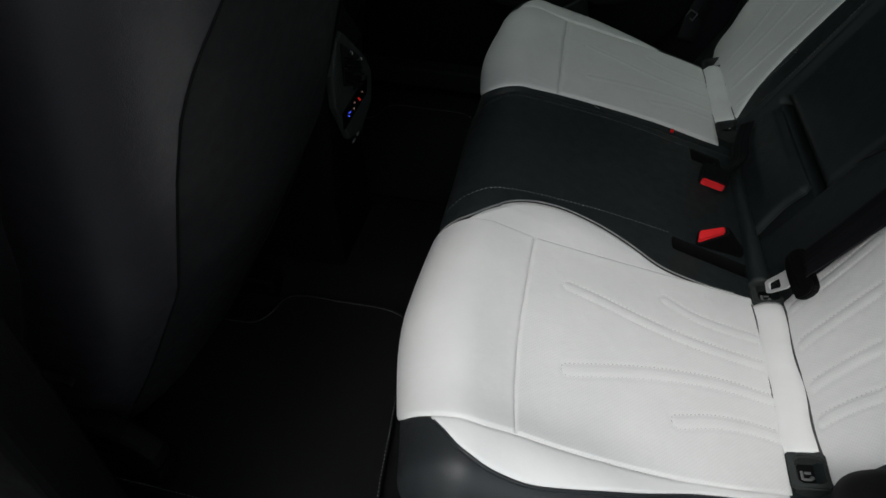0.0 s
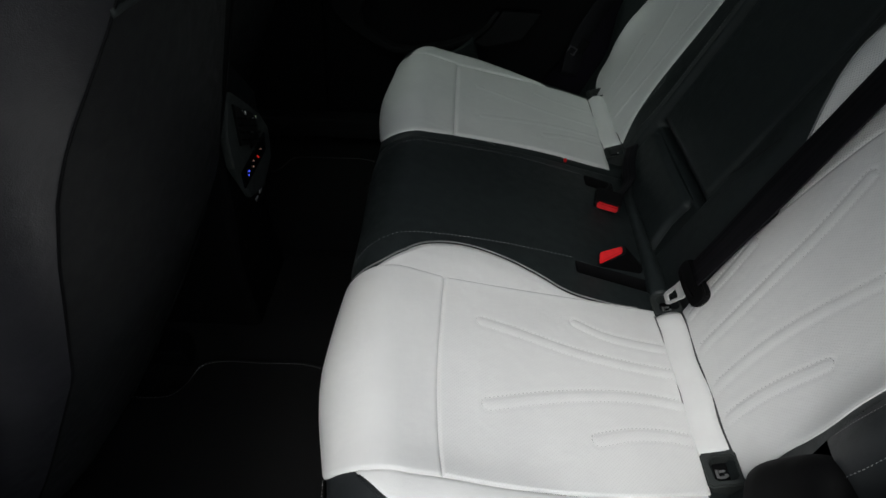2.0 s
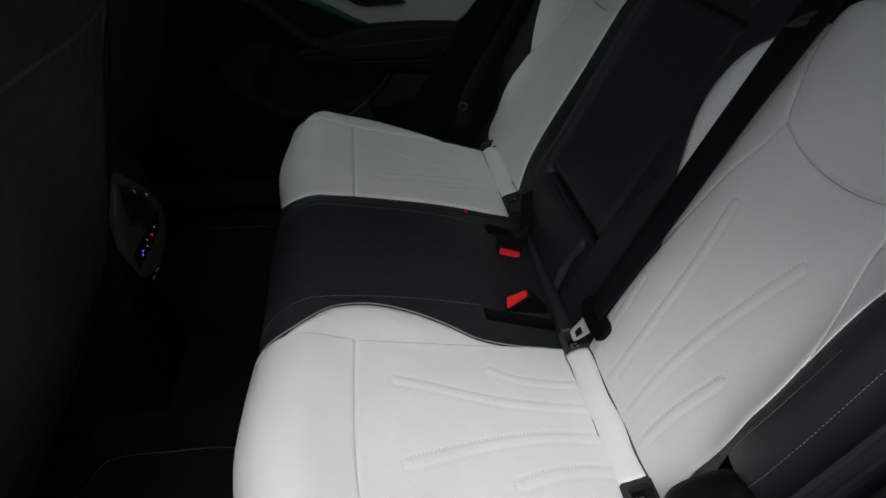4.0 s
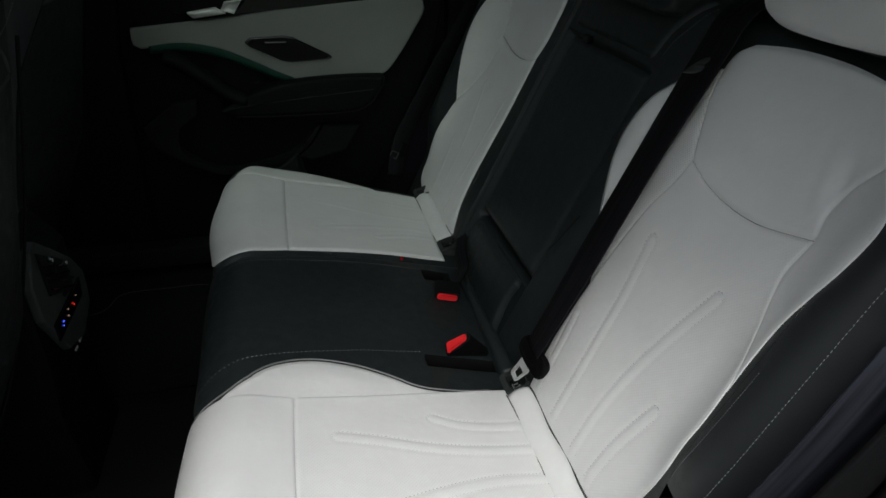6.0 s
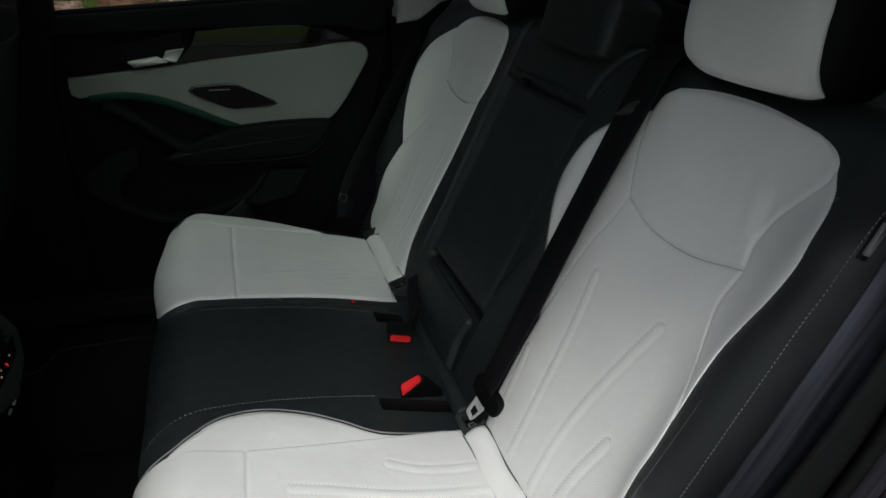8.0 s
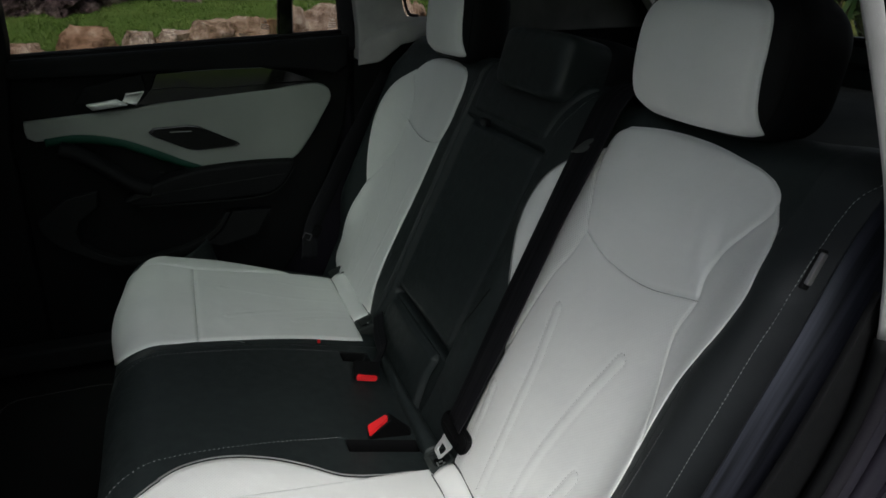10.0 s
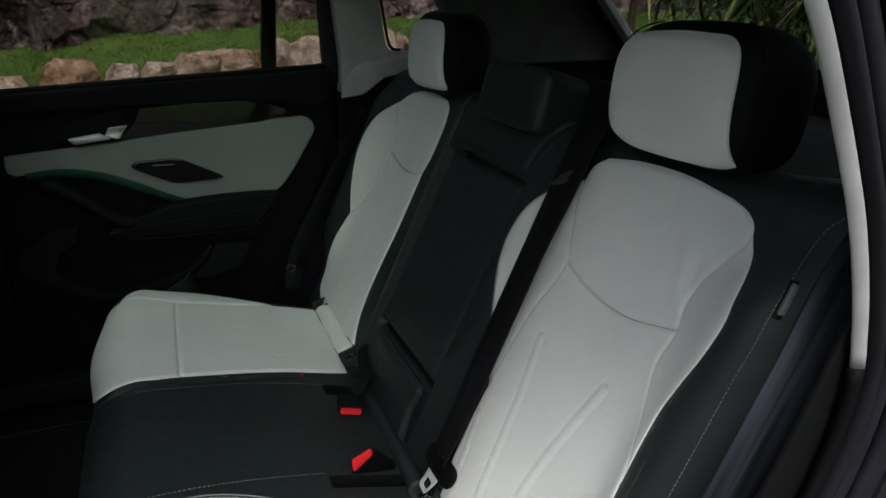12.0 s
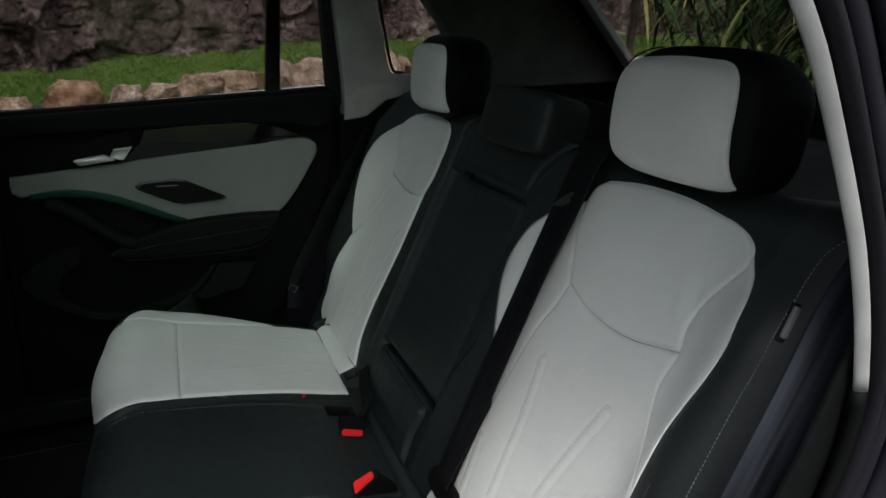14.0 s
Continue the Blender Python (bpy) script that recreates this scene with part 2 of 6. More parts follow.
def cliff_stone():
    """Layered dark rock with crossing cracks, rusty stains and pale lichen."""
    m, n, l, b = shader("weathered_grey_rock", (0.1, 0.09, 0.08), 0.95, spec=0.2)
    at = n.new("ShaderNodeTexCoord").outputs["Object"]
    bent = n.new("ShaderNodeMix")
    bent.data_type = "VECTOR"
    bent.inputs["Factor"].default_value = 0.3
    wob = n.new("ShaderNodeTexNoise")
    wob.inputs["Scale"].default_value, wob.inputs["Detail"].default_value = 1.4, 6.0
    l.new(at, wob.inputs["Vector"])
    l.new(at, bent.inputs["A"])
    l.new(wob.outputs["Color"], bent.inputs["B"])
    squash = n.new("ShaderNodeMapping")
    squash.inputs["Scale"].default_value = (0.8, 0.8, 1.7)
    l.new(bent.outputs["Result"], squash.inputs["Vector"])
    cracks = cells(n, l, squash.outputs["Vector"], 1.5, "DISTANCE_TO_EDGE")
    chips = cells(n, l, squash.outputs["Vector"], 6.5, "DISTANCE_TO_EDGE")
    big, small = noisy(n, l, at, 0.8, 9.0, 0.68), noisy(n, l, at, 7.0, 12.0, 0.85)
    tall = n.new("ShaderNodeMapping")
    tall.inputs["Scale"].default_value = (2.6, 2.6, 0.5)
    l.new(at, tall.inputs["Vector"])
    runs = noisy(n, l, tall.outputs["Vector"], 1.0, 8.0, 0.7)
    both = calc(n, l, "ADD", calc(n, l, "MULTIPLY", calc(n, l, "ADD", big, runs), 0.27), calc(n, l, "MULTIPLY", small, 0.46))
    r = n.new("ShaderNodeValToRGB")
    tones = [(0.42, (0.034, 0.0222, 0.0222)), (0.475, (0.110, 0.071, 0.068)), (0.525, (0.192, 0.126, 0.119)), (0.575, (0.37, 0.260, 0.24)), (0.63, (0.66, 0.56, 0.50))]
    while len(r.color_ramp.elements) < len(tones):
        r.color_ramp.elements.new(0.5)
    for e, (pos, c) in zip(r.color_ramp.elements, tones):
        e.position, e.color = pos, (*c, 1)
    l.new(both, r.inputs["Fac"])
    col = r.outputs["Color"]
    for crack, hi, amount in ((cracks, 0.03, 0.4), (chips, 0.05, 0.22)):
        mix = n.new("ShaderNodeMix")
        mix.data_type, mix.blend_type = "RGBA", "MULTIPLY"
        mix.inputs["Factor"].default_value = amount
        l.new(col, mix.inputs["A"])
        l.new(ramped(n, l, crack, 0.0, hi, (0.1, 0.09, 0.09), (1, 1, 1)), mix.inputs["B"])
        col = mix.outputs["Result"]
    pale = n.new("ShaderNodeMix")
    pale.data_type = "RGBA"
    spots = calc(n, l, "ADD", calc(n, l, "MULTIPLY", noisy(n, l, at, 0.5, 4.0), 0.6), calc(n, l, "MULTIPLY", noisy(n, l, at, 5.0, 8.0, 0.75), 0.4))
    l.new(ramped(n, l, spots, 0.535, 0.60, (0, 0, 0), (0.8, 0.8, 0.8)), pale.inputs["Factor"])
    l.new(col, pale.inputs["A"])
    pale.inputs["B"].default_value = (0.62, 0.47, 0.42, 1)
    l.new(pale.outputs["Result"], b.inputs["Base Color"])
    bumped(n, l, b, both, 1.0, 0.25)
    return m


ROCK = cliff_stone()
STONE = mottled("pale_limestone", [(0.05, 0.032, 0.022), (0.27, 0.175, 0.125), (0.52, 0.39, 0.32), (0.80, 0.71, 0.63)], 3.0, fine=14.0, depth=0.10)
sn, sl = STONE.node_tree.nodes, STONE.node_tree.links
own, tone = sn.new("ShaderNodeObjectInfo"), sn.new("ShaderNodeMix")
tone.data_type, tone.blend_type = "RGBA", "MULTIPLY"
tone.inputs["Factor"].default_value = 1.0
sl.new(sn["Principled BSDF"].inputs["Base Color"].links[0].from_socket, tone.inputs["A"])
sl.new(ramped(sn, sl, own.outputs["Random"], 0.1, 0.9, (0.72, 0.58, 0.46), (1.0, 1.0, 0.98)), tone.inputs["B"])
sl.new(tone.outputs["Result"], sn["Principled BSDF"].inputs["Base Color"])
GRASS = mottled("lawn_soil", [(0.060, 0.080, 0.021), (0.09, 0.138, 0.029), (0.135, 0.18, 0.046)], 1.5, fine=30.0, depth=0.03)
BLADE = mottled("grass_blades", [(0.074, 0.118, 0.021), (0.112, 0.178, 0.034), (0.185, 0.225, 0.066)], 0.9, fine=9.0, depth=0.0)
PAVING = mottled("grey_asphalt", [(0.04, 0.041, 0.04), (0.06, 0.061, 0.06), (0.09, 0.09, 0.088)], 2.0, fine=60.0, depth=0.004)
KERB = mottled("pale_kerb_concrete", [(0.36, 0.35, 0.335), (0.46, 0.45, 0.44), (0.54, 0.53, 0.52)], 5.0, fine=80.0, depth=0.004)
LEAF = mottled("strap_leaves", [(0.018, 0.04, 0.010), (0.04, 0.08, 0.02), (0.095, 0.14, 0.035)], 6.0, rough=0.45, fine=25.0, depth=0.002)
LEAF_TIP = mottled("yellowed_leaves", [(0.16, 0.18, 0.05), (0.28, 0.29, 0.08), (0.4, 0.34, 0.12)], 6.0, rough=0.5, fine=25.0, depth=0.002)
BARK = mottled("brown_bark", [(0.05, 0.035, 0.025), (0.1, 0.075, 0.05), (0.16, 0.12, 0.09)], 5.0, fine=40.0, depth=0.02)


# ---- building tools ----
def thing(name, label, category, group="", kind="", at=(0, 0, 0)):
    ob = new(name)
    ob.location = at
    ob.empty_display_size = 0.05
    return tagged(ob, label, category, group, kind)


def link(name, verts, faces, material, parent=None, label="", uv=None, smooth=True):
    me = bpy.data.meshes.new(name)
    me.from_pydata([tuple(v) for v in verts], [], faces)
    if uv is not None:
        layer = me.uv_layers.new(name="panel")
        idx = np.empty(len(me.loops), int)
        me.loops.foreach_get("vertex_index", idx)
        layer.data.foreach_set("uv", np.asarray(uv, float)[idx].ravel())
    me.materials.append(material)
    me.validate()
    if smooth:
        me.shade_smooth()
    ob = new(name, me)
    if parent is not None:
        ob.parent = parent
        ob.matrix_parent_inverse = Matrix.Translation(-parent.location) if parent.parent is None else Matrix.Identity(4)
    if label:
        ob["label"] = label
    return ob


def part(name, bm, material, parent, label="", smooth=False):
    me = bpy.data.meshes.new(name)
    bmesh.ops.recalc_face_normals(bm, faces=bm.faces[:])
    bm.to_mesh(me)
    bm.free()
    me.materials.append(material)
    if smooth:
        me.shade_smooth()
    ob = new(name, me)
    if parent is not None:
        ob.parent = parent
        ob.matrix_parent_inverse = Matrix.Translation(-parent.location) if parent.parent is None else Matrix.Identity(4)
    if label:
        ob["label"] = label
    return ob


def curve(points, count):
    """A smooth line (centripetal Catmull-Rom) of count points through the given ones."""
    p = np.asarray(points, float)
    p = np.vstack([2 * p[0] - p[1], p, 2 * p[-1] - p[-2]])
    seg = np.sqrt(np.linalg.norm(np.diff(p, axis=0), axis=1)) + 1e-9
    knots = np.r_[0, np.cumsum(seg)]
    length = np.r_[0, np.cumsum(np.linalg.norm(np.diff(p[1:-1], axis=0), axis=1))]
    where = np.interp(np.linspace(0, length[-1], count), length, knots[1:-1])
    out = []
    for t in where:
        k = min(max(int(np.searchsorted(knots, t, "right")) - 1, 1), len(p) - 3)
        t0, t1, t2, t3 = knots[k - 1 : k + 3]
        p0, p1, p2, p3 = p[k - 1 : k + 3]
        a1 = (t1 - t) / (t1 - t0) * p0 + (t - t0) / (t1 - t0) * p1
        a2 = (t2 - t) / (t2 - t1) * p1 + (t - t1) / (t2 - t1) * p2
        a3 = (t3 - t) / (t3 - t2) * p2 + (t - t2) / (t3 - t2) * p3
        b1 = (t2 - t) / (t2 - t0) * a1 + (t - t0) / (t2 - t0) * a2
        b2 = (t3 - t) / (t3 - t1) * a2 + (t - t1) / (t3 - t1) * a3
        out.append((t2 - t) / (t2 - t1) * b1 + (t - t1) / (t2 - t1) * b2)
    return np.array(out)


def near_line(p, line):
    """Distance of each point of p to a line of points, on which side it lies, and how far along it is (0 to 1)."""
    best, side, along = np.full(len(p), 9.0), np.zeros(len(p)), np.zeros(len(p))
    total = len(line) - 1
    for k in range(total):
        a, d = line[k], line[k + 1] - line[k]
        t = np.clip(((p - a) @ d) / (d @ d + 1e-12), 0, 1)
        off = p - a - t[:, None] * d
        far = np.hypot(off[:, 0], off[:, 1])
        hit = far < best
        best = np.where(hit, far, best)
        side = np.where(hit, np.sign(d[0] * off[:, 1] - d[1] * off[:, 0]), side)
        along = np.where(hit, (k + t) / total, along)
    return best, side, along


def bell(x, width):
    return np.exp(-((x / width) ** 2))


def step(x, lo, hi):
    t = np.clip((x - lo) / (hi - lo), 0, 1)
    return t * t * (3 - 2 * t)


def quilted(p, lines, flip=1):
    """Height of the stitched ridges that run along the lines: a bead with a furrow on both sides and round its tip."""
    h = np.zeros(len(p))
    for line in lines:
        d, side, along = near_line(p, line)
        deep = np.where(along < 0.004, 0.0008, np.where(side * flip > 0, 0.0010, 0.0007))
        ridge = 0.0011 * (1 - step(d, 0.0026, 0.0078)) - deep * bell(d - 0.0085, 0.0023)
        h += ridge * np.where(d < 0.03, 1, 0)
    return h


def panel(name, a, b, surface, lift, material, parent, label="", rows=60, cols=40, lines=(), seam=(1, 1, 1, 1), thick=0.010, groove=0.0028, wide=0.0045, crown=0.0, first=None, last=None, flip=1, tuck=0.0, depth=1.0):
    """An upholstery panel between the border lines a and b on a surface: its edges dip into the seams, the rest stands lift proud.
    seam: whether its a, b, first and last border dips."""
    run = np.linspace(0, 1, rows)
    run = 0.45 * run + 0.55 * (0.5 - 0.5 * np.cos(np.pi * run))
    a, b = [np.stack([np.interp(run, np.linspace(0, 1, 4 * rows), c[:, k]) for k in (0, 1)], 1) for c in (curve(a, 4 * rows), curve(b, 4 * rows))]
    v = np.linspace(0, 1, cols)
    v = 0.5 - 0.5 * np.cos(np.pi * v) if cols > 3 else v
    p = a[:, None] * (1 - v)[None, :, None] + b[:, None] * v[None, :, None]
    along = run[:, None, None]
    for line, row, weight in ((first, 0, 1 - along), (last, -1, along)):
        if line is not None:
            c = curve(line, 200)
            c = np.stack([np.interp(v, np.linspace(0, 1, 200), c[:, k]) for k in (0, 1)], 1)
            p = p + weight * (c - p[row])[None]
    p = p.reshape(-1, 2)
    gap = np.linalg.norm(b - a, axis=1)
    da, db = (gap[:, None] * v[None]).ravel(), (gap[:, None] * (1 - v)[None]).ravel()
    lengths = np.r_[0, np.cumsum(np.linalg.norm(np.diff(0.5 * (a + b), axis=0), axis=1))]
    d0, d1 = np.repeat(lengths, cols), np.repeat(lengths[-1] - lengths, cols)
    h = np.full(len(p), lift, float)
    for on, d in zip(seam, (da, db, d0, d1)):
        if on:
            h -= groove * bell(d, wide)
    h = np.maximum(h, lift - 1.1 * groove)
    h -= tuck * (1 - step(d0, 0.0, 0.06))
    if crown:
        h += crown * np.clip(4 * da * db / (da + db + 1e-6) ** 2, 0, 1) * np.clip(d0 / 0.05, 0, 1)
    if len(lines):
        h += depth * quilted(p, lines, flip)
    top = surface(p, h)
    low = surface(p, np.full(len(p), lift - thick))
    verts = list(top)
    idx = np.arange(rows * cols).reshape(rows, cols)
    faces = [(idx[i, j], idx[i, j + 1], idx[i + 1, j + 1], idx[i + 1, j]) for i in range(rows - 1) for j in range(cols - 1)]
    ring = [*idx[0, :-1], *idx[:-1, -1], *idx[-1, :0:-1], *idx[:0:-1, 0]]
    base = len(verts)
    verts += [low[k] for k in ring]
    for k in range(len(ring)):
        k2 = (k + 1) % len(ring)
        faces.append((ring[k2], ring[k], base + k, base + k2))
    uv = np.vstack([p, p[ring]])
    ob = link(name, verts, [tuple(int(i) for i in f) for f in faces], material, parent, label, uv)
    fix_normals(ob)
    return ob


def fix_normals(ob):
    bm = bmesh.new()
    bm.from_mesh(ob.data)
    bmesh.ops.recalc_face_normals(bm, faces=bm.faces[:])
    bm.to_mesh(ob.data)
    bm.free()


def sheet(name, surface, us, vs, material, parent, label="", kind=""):
    """A plain surface over a grid of the two coordinates."""
    uu, vv = np.meshgrid(us, vs, indexing="ij")
    p = np.stack([uu.ravel(), vv.ravel()], 1)
    verts = surface(p, np.zeros(len(p)))
    n, m = len(us), len(vs)
    faces = [(i * m + j, i * m + j + 1, (i + 1) * m + j + 1, (i + 1) * m + j) for i in range(n - 1) for j in range(m - 1)]
    ob = link(name, verts, faces, material, parent, label, p)
    return tagged(ob, kind=kind)


def sweep(name, path, profile, material, parent=None, label="", up=(0, 0, 1), closed=True, taper=None):
    """A profile (points across, up) drawn along a path; its ends are closed."""
    path = np.asarray(path, float)
    prof = np.asarray(profile, float)
    n, m = len(path), len(prof)
    tang = np.gradient(path, axis=0)
    tang /= np.linalg.norm(tang, axis=1)[:, None] + 1e-12
    ups = np.asarray(up, float)
    ups = np.tile(ups, (n, 1)) if ups.ndim == 1 else ups
    side = np.cross(tang, ups)
    side /= np.linalg.norm(side, axis=1)[:, None] + 1e-12
    high = np.cross(side, tang)
    size = np.ones(n) if taper is None else np.asarray(taper)
    verts = (path[:, None] + size[:, None, None] * (side[:, None] * prof[None, :, :1] + high[:, None] * prof[None, :, 1:])).reshape(-1, 3)
    faces = [(i * m + j, i * m + (j + 1) % m, (i + 1) * m + (j + 1) % m, (i + 1) * m + j) for i in range(n - 1) for j in range(m if closed else m - 1)]
    if closed:
        faces += [tuple(range(m - 1, -1, -1)), tuple((n - 1) * m + j for j in range(m))]
    lengths = np.r_[0, np.cumsum(np.linalg.norm(np.diff(path, axis=0), axis=1))]
    uv = np.stack([np.repeat(lengths, m), np.tile(np.linspace(0, 0.05, m), n)], 1)
    ob = link(name, verts, faces, material, parent, label, uv)
    fix_normals(ob)
    return ob


def ring_profile(rx, ry=None, n=10):
    ry = rx if ry is None else ry
    return [(rx * math.cos(2 * math.pi * k / n), ry * math.sin(2 * math.pi * k / n)) for k in range(n)]


def flat_profile(w, t):
    """A strap's section with rounded edges."""
    return [(-w / 2, -t / 4), (-w / 2 + t / 2, -t / 2), (w / 2 - t / 2, -t / 2), (w / 2, -t / 4), (w / 2, t / 4), (w / 2 - t / 2, t / 2), (-w / 2 + t / 2, t / 2), (-w / 2, t / 4)]


def stitches(name, path, normals, parent, material=GREY_THREAD, length=0.0042, gap=0.0026, r=0.0007):
    """A row of single thread stitches along a path."""
    path = np.asarray(path, float)
    dist = np.r_[0, np.cumsum(np.linalg.norm(np.diff(path, axis=0), axis=1))]
    normals = np.broadcast_to(np.asarray(normals, float), path.shape)
    verts, faces = [], []
    s = 0.0
    while s + length < dist[-1]:
        ends = [np.array([np.interp(q, dist, path[:, k]) for k in range(3)]) for q in (s, s + length)]
        nn = np.array([np.interp(s, dist, normals[:, k]) for k in range(3)])
        d = ends[1] - ends[0]
        w = np.cross(d, nn)
        w = w / (np.linalg.norm(w) + 1e-12) * r
        hi = nn / (np.linalg.norm(nn) + 1e-12) * r * 1.3
        mid = 0.5 * (ends[0] + ends[1])
        base = len(verts)
        verts += [ends[0] - hi * 0.5, mid + w, mid + hi, mid - w, ends[1] - hi * 0.5]
        faces += [(base, base + 1, base + 2), (base, base + 2, base + 3), (base + 4, base + 2, base + 1), (base + 4, base + 3, base + 2)]
        s += length + gap
    return tagged(link(name, verts, faces, material, parent, "", None, False), kind="stuff" if parent is None else "")


def box(size, at=(0, 0, 0), turn=None, bevel=0.004, segments=2):
    """A bmesh box with rounded edges."""
    bm = bmesh.new()
    bmesh.ops.create_cube(bm, size=1.0)
    bmesh.ops.scale(bm, vec=size, verts=bm.verts[:])
    if bevel:
        bmesh.ops.bevel(bm, geom=bm.edges[:], offset=bevel, segments=segments, affect="EDGES", profile=0.6)
    m = Matrix.Translation(at) @ (turn.to_4x4() if turn is not None else Matrix.Identity(4))
    bmesh.ops.transform(bm, matrix=m, verts=bm.verts[:])
    return bm


def slab(outline, depth, axis="y", at=0.0, bevel=0.0, segments=2):
    """A plate cut to an outline in the plane across an axis, from at to at + depth."""
    bm = bmesh.new()
    place = {"y": lambda a, b, c: (a, c, b), "x": lambda a, b, c: (c, a, b), "z": lambda a, b, c: (a, b, c)}[axis]
    lo = [bm.verts.new(place(a, b, at)) for a, b in outline]
    hi = [bm.verts.new(place(a, b, at + depth)) for a, b in outline]
    bm.faces.new(lo)
    top = bm.faces.new(hi)
    n = len(outline)
    for k in range(n):
        bm.faces.new((lo[k], lo[(k + 1) % n], hi[(k + 1) % n], hi[k]))
    bmesh.ops.recalc_face_normals(bm, faces=bm.faces[:])
    if bevel:
        edges = [e for f in (bm.faces[0], top) for e in f.edges]
        bmesh.ops.bevel(bm, geom=edges, offset=bevel, segments=segments, affect="EDGES", profile=0.6)
    return bm


def structure(name, bm, material, label, category, smooth=False):
    ob = part(name, bm, material, None, "", smooth)
    return tagged(ob, label, category, kind="structure")


def cushion_blob(name, half, at, turn, power, material, parent, label="", rings=28, segs=40):
    """A stuffed, rounded block (superellipsoid)."""
    verts, faces = [], []
    for i in range(rings + 1):
        la = -math.pi / 2 + math.pi * i / rings
        for j in range(segs):
            lo = 2 * math.pi * j / segs
            f = lambda c, e: math.copysign(abs(c) ** e, c)
            x, y, z = f(math.cos(la), power) * f(math.cos(lo), power), f(math.cos(la), power) * f(math.sin(lo), power), f(math.sin(la), power)
            verts.append(turn @ Vector((x * half[0], y * half[1], z * half[2])) + Vector(at))
    for i in range(rings):
        for j in range(segs):
            faces.append((i * segs + j, i * segs + (j + 1) % segs, (i + 1) * segs + (j + 1) % segs, (i + 1) * segs + j))
    ob = link(name, verts, faces, material, parent, label)
    fix_normals(ob)
    return ob


# ---- rear bench: the two surfaces on which all its panels lie ----
RISE, SIN, COS = 0.303, 0.29, 0.957


def cushion_face(p, h):
    """Seat face: p is (metres ahead of the back edge, y); it rolls over at the front edge."""
    a, y = p[:, 0], p[:, 1]
    win = bell(a - 0.30, 0.13)
    h = h + 0.006 * bell(y + 0.235, 0.04) * win + 0.012 * bell(y + 0.605, 0.04) * win
    h = h - 0.12 * (step(-y, 0.63, 0.72) + step(y, 0.470, 0.685)) ** 1.4 + 0.004 * bell(y + 0.03, 0.1)
    h = h - 0.05 * step(y, 0.47, 0.62) * step(a, 0.28, 0.44)
    well = step(a, -0.004, 0.004) * (1 - step(a, 0.134, 0.139)) * step(y, -0.191, -0.187) * (1 - step(y, -0.167, -0.162))
    far_well = step(a, 0.028, 0.032) * (1 - step(a, 0.082, 0.086)) * step(y, 0.080, 0.084) * (1 - step(y, 0.113, 0.118))
    h = h - 0.050 * well - 0.035 * far_well
    split = np.interp(a, [0.0, 0.16, 0.25, 0.345, 0.45, 0.50, 0.55, 0.66], [0.160, 0.145, 0.127, 0.101, 0.066, 0.068, 0.092, 0.14])
    h = h - 0.010 * bell(y - split, 0.006)
    a1, r = 0.402, 0.066
    flat = np.minimum(a, a1)
    phi = np.clip((a - a1) * 1.045 / r, 0, 2.1)
    rest = np.maximum((a - a1) * 1.045 - 2.1 * r, 0)
    alpha = math.atan2(COS, -SIN) - phi
    roll = a > a1
    fwd = np.where(roll, a1 + SIN * r + (r + h) * np.cos(alpha), flat - SIN * h) + rest * np.sin(alpha)
    z = np.where(roll, 0.25 + RISE * a1 - COS * r + (r + h) * np.sin(alpha), 0.25 + RISE * flat + COS * h) - rest * np.cos(alpha)
    side = np.where(y < -0.25, ((y + 0.44) / 0.16) ** 2, np.where(y > 0.12, ((y - 0.36) / 0.22) ** 2, 0.5))
    fwd = fwd - (0.005 * np.clip(side, 0, 2.5) + 0.033 * step(-y, 0.42, 0.66)) * step(a, 0.28, 0.46)
    fwd = fwd + 0.010 * bell(y - 0.27, 0.10) * step(a, 0.34, 0.46)
    return np.stack([-fwd, y, z], 1)


